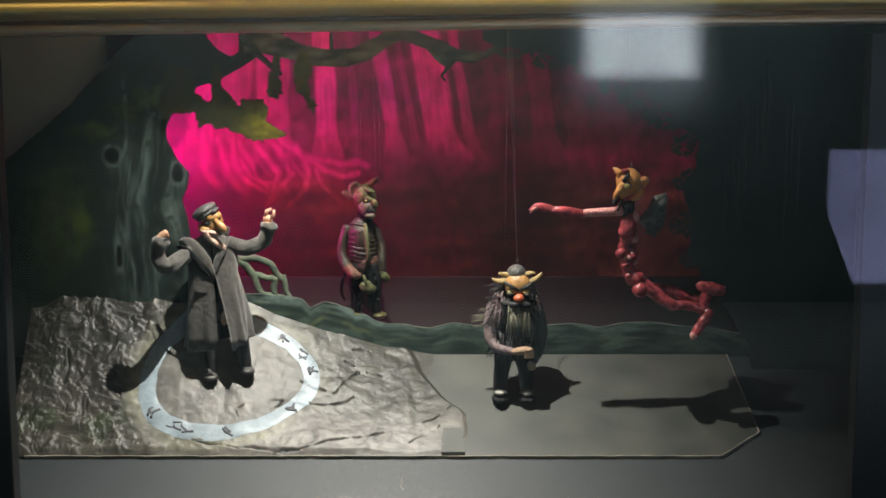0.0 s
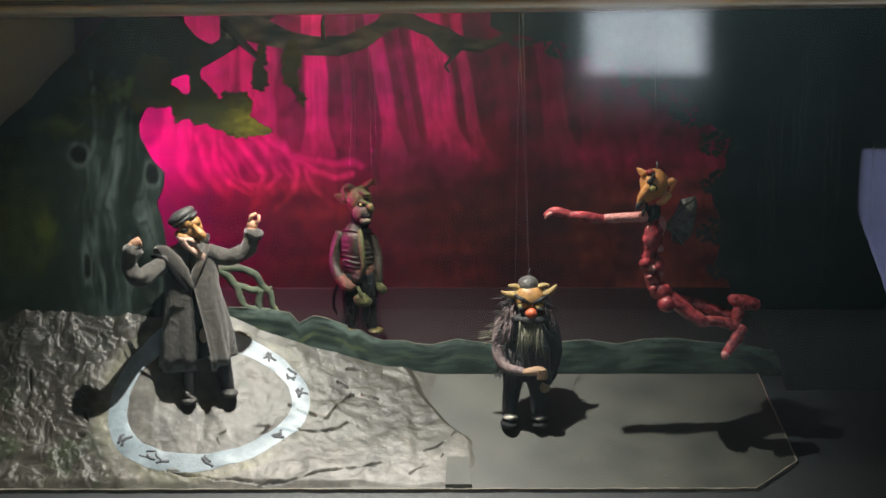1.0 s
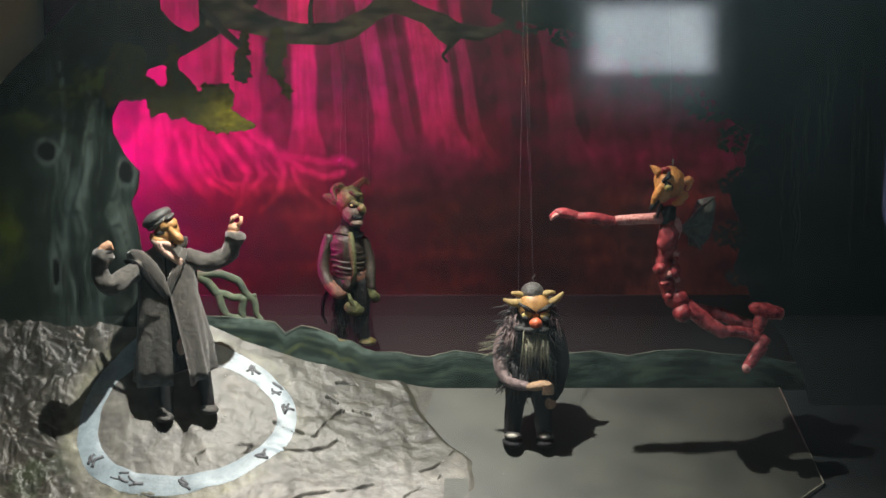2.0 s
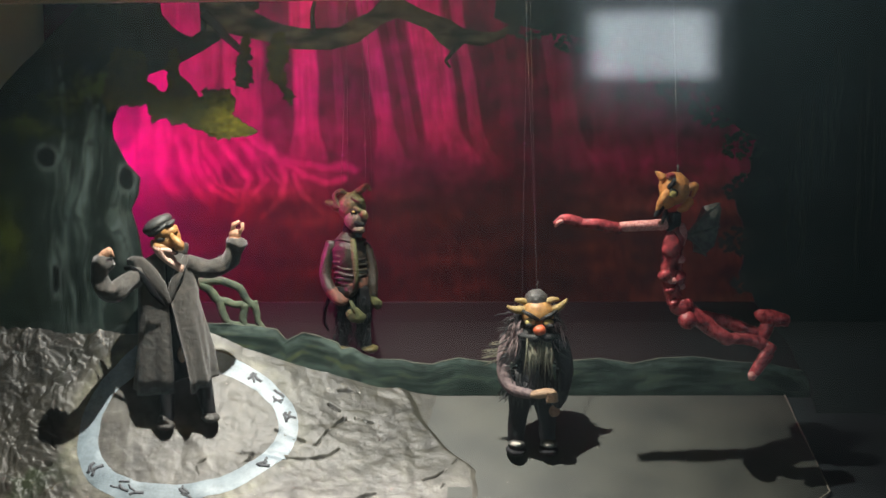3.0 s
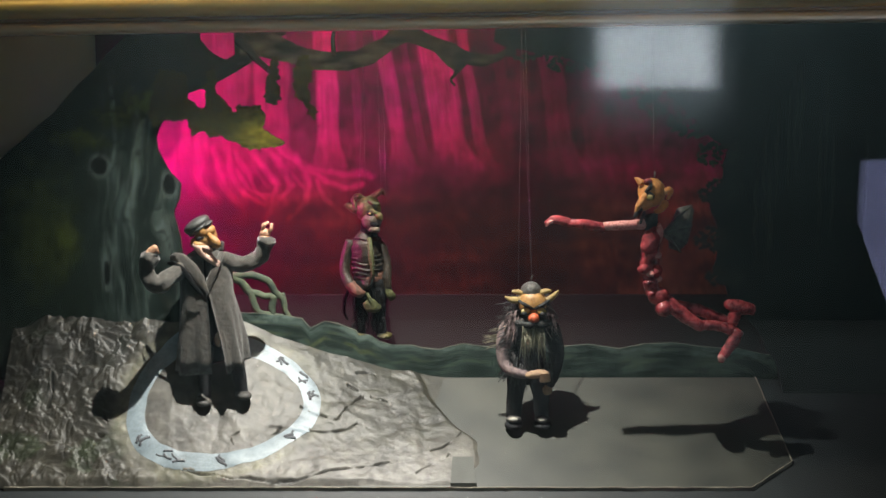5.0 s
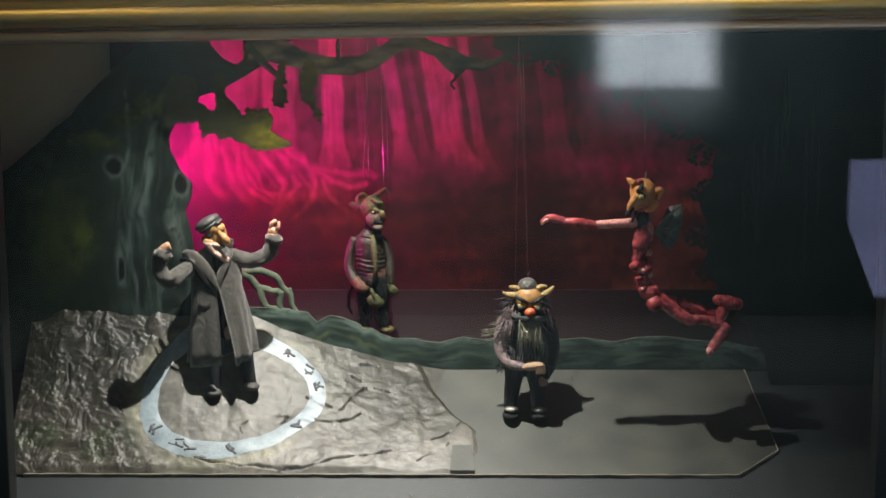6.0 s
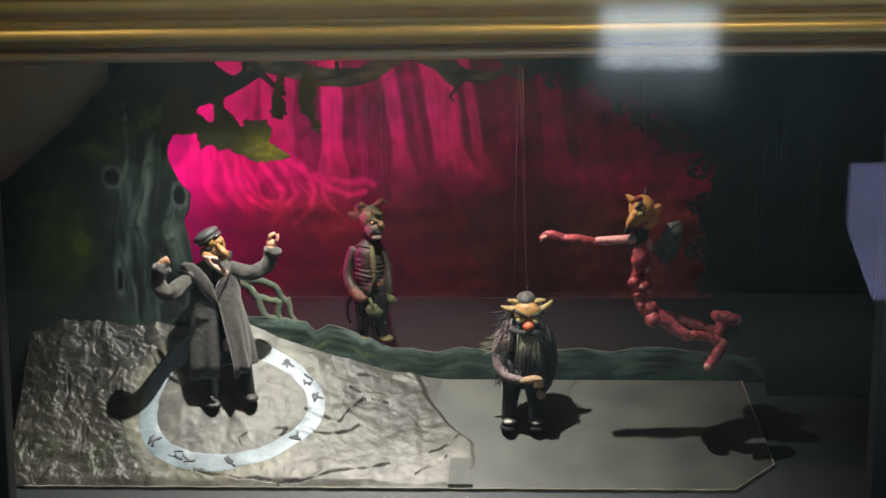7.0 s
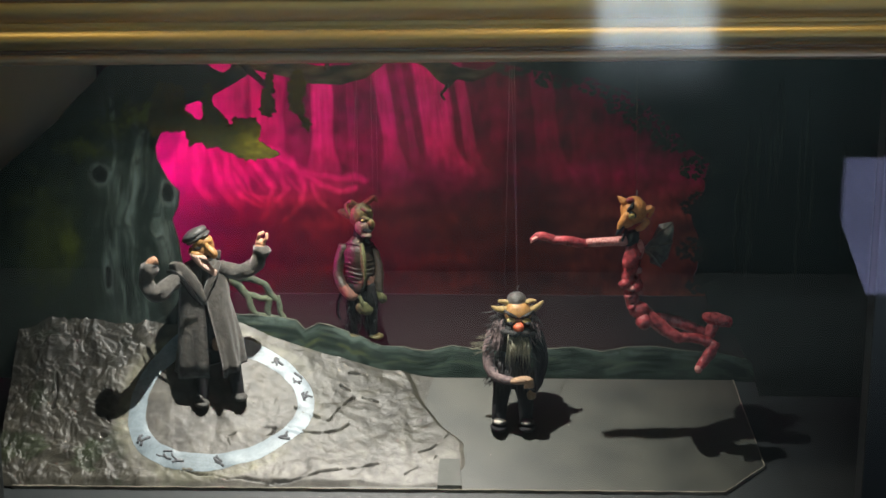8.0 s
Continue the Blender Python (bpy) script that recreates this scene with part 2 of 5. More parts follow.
def tube(bm, pts, radii, mat=0, seg=10, flat=1.0, wobble=0.0, side=None, folds=0.0):
    """A closed tube through pts with a radius at each; flat squeezes it across 'side'."""
    pts = [Vector(p) for p in pts]
    if not isinstance(radii, (list, tuple)):
        radii = [radii] * len(pts)
    if seg >= 8 and 3 <= len(pts) < 12:
        pts, radii = smoothed(pts, list(radii))
    rings = []
    ref = Vector(side) if side else Vector((0, 1, 0.01))
    for i, p in enumerate(pts):
        d = (pts[min(i + 1, len(pts) - 1)] - pts[max(i - 1, 0)]).normalized()
        u = ref - d * ref.dot(d)
        if u.length < 1e-4:
            u = Vector((1, 0, 0)) - d * d.x
        u.normalize()
        w = d.cross(u)
        ring = []
        for k in range(seg):
            a = 2 * math.pi * k / seg
            r = radii[i] * (1 + folds * (0.6 * math.sin(3 * a + i * 0.8) + noise.noise(Vector((i * 0.55, math.cos(a) * 1.6, math.sin(a) * 1.6 + p.x * 9)))))
            q = p + u * (math.cos(a) * r * flat) + w * (math.sin(a) * r)
            if wobble:
                q += noise.noise_vector(q * 38) * wobble + noise.noise_vector(q * 130) * wobble * 0.45
            ring.append(bm.verts.new(q))
        rings.append(ring)
    for a, b in zip(rings, rings[1:]):
        for k in range(seg):
            f = bm.faces.new((a[k], a[(k + 1) % seg], b[(k + 1) % seg], b[k]))
            f.material_index = mat
    for ring, flip in ((rings[0], True), (rings[-1], False)):
        f = bm.faces.new(ring[::-1] if flip else ring)
        f.material_index = mat


def blob(bm, c, r, mat=0, rot=(0, 0, 0), wobble=0.0, freq=60.0, seg=14):
    """A lumpy ellipsoid at c with the three radii r."""
    res = bmesh.ops.create_uvsphere(bm, u_segments=seg, v_segments=max(6, seg * 2 // 3), radius=1.0)
    m = Matrix.Translation(c) @ Euler([radians(a) for a in rot]).to_matrix().to_4x4() @ Matrix.Diagonal((*r, 1))
    for v in res["verts"]:
        v.co = m @ v.co
        if wobble:
            v.co += noise.noise_vector(v.co * freq) * wobble + noise.noise_vector(v.co * freq * 2.7) * wobble * 0.4
    for f in {f for v in res["verts"] for f in v.link_faces}:
        f.material_index = mat


def plate(bm, outline, y, thick, mat=0):
    """A flat board cut to an outline in x and z, its face at y, with thickness behind."""
    front = [bm.verts.new((x, y, z)) for x, z in outline]
    back = [bm.verts.new((x, y + thick, z)) for x, z in outline]
    n = len(front)
    fs = [bm.faces.new(front), bm.faces.new(back[::-1])]
    fs += [bm.faces.new((front[i], back[i], back[(i + 1) % n], front[(i + 1) % n])) for i in range(n)]
    for f in fs:
        f.material_index = mat


def inside(pts, poly):
    """For each row of pts, whether it lies in the polygon, and the nearest place on its border."""
    pts, poly = np.asarray(pts, float), np.asarray(poly, float)
    a, b = poly, np.roll(poly, -1, axis=0)
    within = np.zeros(len(pts), bool)
    best, near = np.full(len(pts), 1e9), pts.copy()
    for p, q in zip(a, b):
        cross = (p[1] > pts[:, 1]) != (q[1] > pts[:, 1])
        with np.errstate(divide="ignore", invalid="ignore"):
            at = (q[0] - p[0]) * (pts[:, 1] - p[1]) / (q[1] - p[1]) + p[0]
        within ^= cross & (pts[:, 0] < at)
        d = q - p
        t = np.clip(((pts - p) @ d) / max(d @ d, 1e-12), 0, 1)
        spot = p + t[:, None] * d
        dist = np.hypot(*(pts - spot).T)
        closer = dist < best
        best[closer], near[closer] = dist[closer], spot[closer]
    return within, near


def painted_board(name, outline, y, cell, colour, mat, parent, label="", thick=0.008):
    """A board cut to an outline, its face a fine sheet that carries the painting."""
    poly = np.array(outline)
    x0, z0 = poly.min(0) - cell
    x1, z1 = poly.max(0) + cell
    nx, nz = int((x1 - x0) / cell) + 1, int((z1 - z0) / cell) + 1
    grid = np.array([(x0 + i * cell, z0 + j * cell) for j in range(nz + 1) for i in range(nx + 1)])
    within, near = inside(grid, poly)
    w = nx + 1
    faces = []
    for j in range(nz):
        for i in range(nx):
            f = (j * w + i, j * w + i + 1, (j + 1) * w + i + 1, (j + 1) * w + i)
            if sum(within[k] for k in f) >= 2:
                faces.append(f)
    used = sorted({k for f in faces for k in f})
    number = {k: n for n, k in enumerate(used)}
    spots = [tuple(grid[k] if within[k] else near[k]) for k in used]
    verts = [(x, y, z) for x, z in spots]
    base, n = len(verts), len(poly)
    verts += [(x, y + 0.0006, z) for x, z in outline] + [(x, y + thick, z) for x, z in outline]
    polys = [tuple(number[k] for k in f) for f in faces]
    polys += [(base + i, base + (i + 1) % n, base + n + (i + 1) % n, base + n + i) for i in range(n)]
    polys.append(tuple(base + n + i for i in range(n)))
    me = bpy.data.meshes.new(name)
    me.from_pydata(verts, [], polys)
    at = me.color_attributes.new("paint", "FLOAT_COLOR", "POINT")
    at.data.foreach_set("color", [c for x, z in spots for c in (*colour(x, z), 1.0)] + [0.02, 0.025, 0.02, 1.0] * (2 * n))
    me.materials.append(mat)
    ob = new(name, me)
    ob.parent = parent
    if label:
        ob["label"] = label
    return ob


def near_line(x, z, pts):
    """Distance from a point to a polyline."""
    best = 9.0
    for (ax, az), (bx, bz) in zip(pts, pts[1:]):
        vx, vz = bx - ax, bz - az
        t = min(1, max(0, ((x - ax) * vx + (z - az) * vz) / (vx * vx + vz * vz)))
        best = min(best, math.hypot(x - ax - t * vx, z - az - t * vz))
    return best


def blend(a, b, t):
    return tuple(p + (q - p) * t for p, q in zip(a, b))


def step(a, b, v):
    t = min(1.0, max(0.0, (v - a) / (b - a)))
    return t * t * (3 - 2 * t)


def rough_line(pts, n, amp, freq, closed=False):
    """Points spread along a polyline, shaken by noise."""
    out = []
    pts = [Vector((*p, 0)) for p in pts]
    pairs = list(zip(pts, pts[1:] + pts[:1])) if closed else list(zip(pts, pts[1:]))
    for a, b in pairs:
        k = max(1, round((b - a).length * n))
        for i in range(k):
            p = a.lerp(b, i / k)
            q = noise.noise_vector(Vector((p.x * freq, p.y * freq, 3.7))) * amp
            out.append((p.x + q.x, p.y + q.y))
    if not closed:
        out.append((pts[-1].x, pts[-1].y))
    return out


# ---- the sloped stage ----
FRONT_Y, FRONT_Z, SLOPE = 0.390, -0.200, 0.60


def floor_z(y):
    return FRONT_Z + SLOPE * (y - FRONT_Y)


RING_C, RING_OUT, RING_IN, RING_TURN = (-0.540, 0.569), (0.263, 0.143), (0.214, 0.106), radians(10.5)
RISE_X = (-1.16, -1.05, -0.68, -0.55, -0.43, -0.26, -0.09, 0.10)
RISE = (0.22, 0.28, 0.26, 0.18, 0.12, 0.063, 0.016, 0.0)


def on_ring(rx, ry, a):
    """A point of an oval turned like the ring."""
    u, v, c, d = rx * math.cos(a), ry * math.sin(a), math.cos(RING_TURN), math.sin(RING_TURN)
    return RING_C[0] + u * c - v * d, RING_C[1] + u * d + v * c


def mound(x, y):
    """Height of the plaster rock above the sloped boards: thin in front, rising to the tree."""
    edge = 0.16 + 0.03 * noise.noise(Vector((x * 6, y * 14, 1.3))) - 0.80 * max(0.0, y - 0.53) - 0.5 * max(0.0, 0.46 - y)
    h = float(np.interp(x, RISE_X, RISE)) * min(1.2, max(0.0, (y - 0.37) / 0.38)) ** 1.5
    return h + 0.008 * step(edge, edge - 0.03, x) * step(FRONT_Y, FRONT_Y + 0.02, y)


def ground_z(x, y):
    return floor_z(y) + mound(x, y)


def painted_grid(name, mat, nx, ny, place, colour, parent=None, label="", keep=None):
    """A sheet of nx by ny cells; place(u, v) gives the point and colour(p) its pigment."""
    me = bpy.data.meshes.new(name)
    pts = [place(i / nx, j / ny) for j in range(ny + 1) for i in range(nx + 1)]
    w = nx + 1
    faces = [(j * w + i, j * w + i + 1, (j + 1) * w + i + 1, (j + 1) * w + i) for j in range(ny) for i in range(nx)]
    me.from_pydata(pts, [], faces)
    at = me.color_attributes.new("paint", "FLOAT_COLOR", "POINT")
    at.data.foreach_set("color", [c for p in pts for c in (*colour(p), 1.0)])
    me.materials.append(mat)
    me.polygons.foreach_set("use_smooth", [True] * len(me.polygons))
    ob = new(name, me)
    if parent:
        ob.parent = parent
    if label:
        ob["label"] = label
    return ob


# ---- the case ----
def build_case():
    tagged(boxed("case_base", (-1.6, -0.02, -0.75), (1.6, 1.05, -0.62), M_CASE), "dark painted base of the display case", "case", kind="structure")
    # sloped dark deck under the stage board
    bm = bmesh.new()
    y0, y1 = 0.06, 0.78
    q = [(-1.55, y0), (1.55, y0), (1.55, y1), (-1.55, y1)]
    top = [bm.verts.new((x, y, floor_z(y) - 0.009)) for x, y in q]
    low = [bm.verts.new((x, y, -0.62)) for x, y in q]
    bm.faces.new(top)
    bm.faces.new(low[::-1])
    for i in range(4):
        bm.faces.new((top[i], low[i], low[(i + 1) % 4], top[(i + 1) % 4]))
    tagged(mesh_object("floor", bm, M_DECK, smooth=False), "sloped grey-black deck under the stage board", "floor", kind="structure")
    tagged(boxed("floor_rear", (-1.6, 0.784, -0.62), (1.6, 0.998, 0.00), M_REAR), "dark rear floor behind the ground row", "floor", kind="structure")
    tagged(boxed("wall_rear", (-1.6, 1.00, -0.62), (1.6, 1.05, 2.0), M_GREYWALL), "grey painted rear wall of the case", "wall", kind="structure")
    tagged(boxed("wall_rear_board", (-0.96, 0.9515, 0.0), (1.6, 0.975, 0.222), M_REAR), "dark brown board below the backdrop", "wall", kind="structure")
    tagged(boxed("wall_left", (-1.65, -0.02, -0.62), (-1.602, 1.05, 2.0), M_CASE), "dark side wall of the display case", "wall", kind="structure")
    tagged(boxed("wall_right", (1.602, -0.02, -0.62), (1.65, 1.05, 2.0), M_CASE), "dark side wall of the display case", "wall", kind="structure")
    tagged(boxed("ceiling", (-1.6, -0.02, 2.0), (1.6, 1.05, 2.05), M_CASE), "dark ceiling of the display case", "ceiling", kind="structure")
    tagged(boxed("trim_left_post", (-1.6, 0.10, -0.62), (-1.035, 0.16, 0.975), M_POST, bevel=0.004), "blue-black painted post beside the opening", "post", kind="structure")
    tagged(boxed("trim_right_post", (1.148, 0.10, -0.62), (1.6, 0.16, 0.975), M_POST, bevel=0.004), "blue-black painted post beside the opening", "post", kind="structure")
    # unseen flags added to keep magenta light off the wall and the floor
    tagged(boxed("lamp_flag_top", (-1.14, 0.705, 0.660), (-1.00, 0.90, 0.664), M_POST, bevel=0.001), "unseen black flag added above the magenta lamp to block it", "lamp screen", kind="structure")
    tagged(boxed("lamp_flag_side", (-0.952, 0.70, 0.0), (-0.948, 0.750, 0.562), M_POST, bevel=0.001), "unseen upright black flag added beside the magenta lamp to block it", "lamp screen", kind="structure")
    # unseen board added so the stage lamp cannot reach the room floor
    tagged(boxed("front_light_blocker", (-1.6, 0.125, 1.312), (1.6, 0.140, 1.998), M_CASE), "unseen dark board added above the moulding to block stage light", "board", kind="structure")
    # unseen mask added; it cuts stage light from the upper tree and backdrop
    tagged(boxed("stage_light_mask", (-1.6, 0.33, 1.462), (1.6, 0.345, 2.0), M_CASE), "unseen dark board added to keep stage light off upper scenery", "valance", kind="structure")
    # the pane in front of everything
    bm = bmesh.new()
    vs = [bm.verts.new(p) for p in ((-1.6, -0.03, -0.62), (1.6, -0.03, -0.62), (1.6, -0.03, 2.0), (-1.6, -0.03, 2.0))]
    bm.faces.new(vs)
    pane = mesh_object("window_1", bm, M_GLASS, smooth=False)
    pane.visible_shadow = False
    tagged(pane, "clear glass pane of the display case", "glass", kind="structure")


def build_gold_frame():
    ob = thing("picture_frame", "wide gilded moulding with worn gold ribs above the stage", "frame")
    # profile as (depth towards the viewer, height), bottom to top
    bands = [
        ("inner_lip", [(0.0, 0.0), (0.010, 0.002), (0.013, 0.010), (0.012, 0.020), (0.008, 0.026)], M_GILT_PALE),
        ("groove", [(0.008, 0.026), (0.004, 0.028), (0.004, 0.033), (0.009, 0.036)], M_GILT_DARK),
        ("round_rib", [(0.009, 0.036), (0.022, 0.040), (0.032, 0.049), (0.036, 0.060), (0.033, 0.072), (0.025, 0.081)], M_GOLD),
        ("cove", [(0.025, 0.081), (0.018, 0.087), (0.017, 0.094), (0.021, 0.101)], M_GOLD),
        ("broad_ogee", [(0.021, 0.101), (0.030, 0.107), (0.036, 0.118), (0.039, 0.132), (0.040, 0.146), (0.038, 0.152)], M_GOLD),
        ("fillet", [(0.038, 0.152), (0.043, 0.154), (0.044, 0.160), (0.039, 0.163)], M_GILT_PALE),
        ("flat_fascia", [(0.039, 0.163), (0.046, 0.175), (0.046, 0.30)], M_GOLD),
    ]
    x0, x1, n = -1.6, 1.6, 40
    for name, prof, mat in bands:
        bm = bmesh.new()
        rows = []
        for d, z in prof:
            rows.append([bm.verts.new((x0 + (x1 - x0) * i / n, -d + noise.noise(Vector((i * 0.7, z * 40, 2))) * 0.0006, z + noise.noise(Vector((i * 0.5, z * 40, 5))) * 0.0005)) for i in range(n + 1)])
        for a, b in zip(rows, rows[1:]):
            for i in range(n):
                bm.faces.new((a[i], a[i + 1], b[i + 1], b[i]))
        # close the band at the back
        back = [[bm.verts.new((x0 + (x1 - x0) * i / n, 0.03, z)) for i in range(n + 1)] for z in (prof[0][1], prof[-1][1])]
        for i in range(n):
            bm.faces.new((back[0][i], back[0][i + 1], rows[0][i + 1], rows[0][i]))
            bm.faces.new((rows[-1][i], rows[-1][i + 1], back[1][i + 1], back[1][i]))
            bm.faces.new((back[1][i], back[1][i + 1], back[0][i + 1], back[0][i]))
        part(name, bm, mat, ob)
    ob.matrix_world = pose(0.0, 0.13, 0.981, 0, -0.78, 0)


# ---- the stage ground ----
def crack_depth(x, y):
    d = 0.0
    for pts in CRACKS:
        if x < min(p[0] for p in pts) - 0.02 or x > max(p[0] for p in pts) + 0.02:
            continue
        for (ax, ay), (bx, by) in zip(pts, pts[1:]):
            vx, vy = bx - ax, by - ay
            t = min(1, max(0, ((x - ax) * vx + (y - ay) * vy) / (vx * vx + vy * vy)))
            g = abs(math.hypot(x - ax - t * vx, y - ay - t * vy) + 0.003 * noise.noise(Vector((x * 42, y * 42, 0))))
            w = 0.0012 + 0.0090 * abs(noise.noise(Vector((x * 16, y * 16, 5))))
            if g < w:
                d = max(d, 1 - g / w)
    return d


CRACKS = [
    [(-0.334, 0.592), (-0.309, 0.587), (-0.243, 0.571), (-0.232, 0.571), (-0.213, 0.599), (-0.190, 0.628), (-0.170, 0.646)],
    [(-0.353, 0.537), (-0.304, 0.535), (-0.264, 0.536), (-0.233, 0.542), (-0.201, 0.551), (-0.178, 0.567)],
    [(0.110, 0.558), (0.081, 0.527), (0.058, 0.508), (0.026, 0.497)],
    [(-0.087, 0.459), (-0.131, 0.446), (-0.201, 0.436), (-0.247, 0.428), (-0.285, 0.414), (-0.331, 0.404), (-0.385, 0.400), (-0.417, 0.404), (-0.457, 0.409), (-0.503, 0.407), (-0.536, 0.413), (-0.591, 0.417), (-0.632, 0.422)],
    [(-0.012, 0.432), (0.027, 0.453), (0.066, 0.472), (0.074, 0.487)],
    [(-0.209, 0.671), (-0.184, 0.665)],
    [(-0.142, 0.650), (-0.101, 0.645)],
    [(-0.187, 0.711), (-0.137, 0.718)],
    [(-0.409, 0.537), (-0.385, 0.539), (-0.391, 0.523), (-0.414, 0.507), (-0.417, 0.497)],
    [(-0.507, 0.487), (-0.517, 0.503), (-0.494, 0.514)],
    [(-0.862, 0.525), (-0.848, 0.515)],
    [(-0.875, 0.495), (-0.855, 0.488)],
    [(-1.02, 0.60), (-1.01, 0.57), (-1.015, 0.545)],
]


def in_ring(x, y):
    c, d = math.cos(RING_TURN), math.sin(RING_TURN)
    u, v = x - RING_C[0], y - RING_C[1]
    return math.hypot((u * c + v * d) / RING_OUT[0], (v * c - u * d) / RING_OUT[1])


def rock_relief(x, y):
    """Kneaded lumps outside the ring, shallow broken plates elsewhere."""
    r = in_ring(x, y)
    wild = step(1.05, 1.30, r) * step(-0.46, -0.76, x)
    soft = step(0.16, 0.02, x)
    spot = Vector((x, y * 1.2, ground_z(x, y)))
    spot += noise.noise_vector(spot * 9) * 0.035 + noise.noise_vector(spot * 30) * 0.010
    a = noise.fractal(spot * 11, 0.85, 2.15, 5)
    near = noise.voronoi(spot * 24)[0]
    fold = abs(noise.noise(spot * 17 + Vector((3, 1, 2))))
    fine = noise.fractal(spot * 46, 0.7, 2.2, 3)
    lump = noise.fractal(spot * 30 + Vector((4, 9, 1)), 0.9, 2.0, 3)
    h = wild * (0.013 * a + 0.006 * min(0.5, near[1] - near[0]) + 0.0050 * lump + 0.0012 * fine - 0.03 * max(0.0, 0.07 - fold))
    smear = noise.fractal(Vector((x * 18 + y * 9, y * 34, 1.0)), 0.8, 2.1, 4)
    broad = noise.fractal(spot * 9 + Vector((2, 5, 8)), 1.0, 2.0, 3)
    h += soft * (1 - wild) * (0.0058 * broad + 0.0012 * smear + 0.0007 * fine)
    return h - (0.009 + 0.012 * wild) * crack_depth(x, y) * step(0.16, 0.08, x)


def rock_colour(p):
    x, y, z = p
    n = noise.noise(Vector((x * 5, y * 9, 2.2)))
    g = in_ring(x, y)
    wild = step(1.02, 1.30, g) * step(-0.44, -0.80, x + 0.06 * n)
    # olive is greener and also carries painted shade on the right
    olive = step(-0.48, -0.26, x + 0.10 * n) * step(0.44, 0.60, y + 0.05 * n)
    # brown, and wild at the rear, put shade into the pigment
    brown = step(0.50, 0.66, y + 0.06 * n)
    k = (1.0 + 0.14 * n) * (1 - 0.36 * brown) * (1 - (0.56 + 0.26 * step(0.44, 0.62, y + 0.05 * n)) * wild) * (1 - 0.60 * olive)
    blot = noise.fractal(Vector((x * 12, y * 18, 4.4)), 0.9, 2.0, 5)
    warm = 0.5 + 0.5 * noise.noise(Vector((x * 3.1, y * 6, 8.8)))
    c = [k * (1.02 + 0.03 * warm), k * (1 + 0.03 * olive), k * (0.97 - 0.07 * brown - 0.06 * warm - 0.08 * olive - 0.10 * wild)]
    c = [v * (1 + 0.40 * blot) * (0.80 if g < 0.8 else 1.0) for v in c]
    moss = wild * step(0.18, 0.5, noise.fractal(Vector((x * 9, y * 12, 6.1)), 0.8, 2.0, 4))
    c = [c[0] * (1 - 0.40 * moss), c[1] * (1 - 0.22 * moss), c[2] * (1 - 0.42 * moss)]
    # yellowish border where the ring's paint ran out
    halo = step(0.14, 0.03, abs(g - 1.05)) * (0.5 + 0.5 * noise.noise(Vector((x * 16, y * 20, 3.3))))
    c = [c[0] * (1 + 0.30 * halo), c[1] * (1 + 0.34 * halo), c[2] * (1 + 0.02 * halo)]
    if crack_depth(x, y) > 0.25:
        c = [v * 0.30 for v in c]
    return c


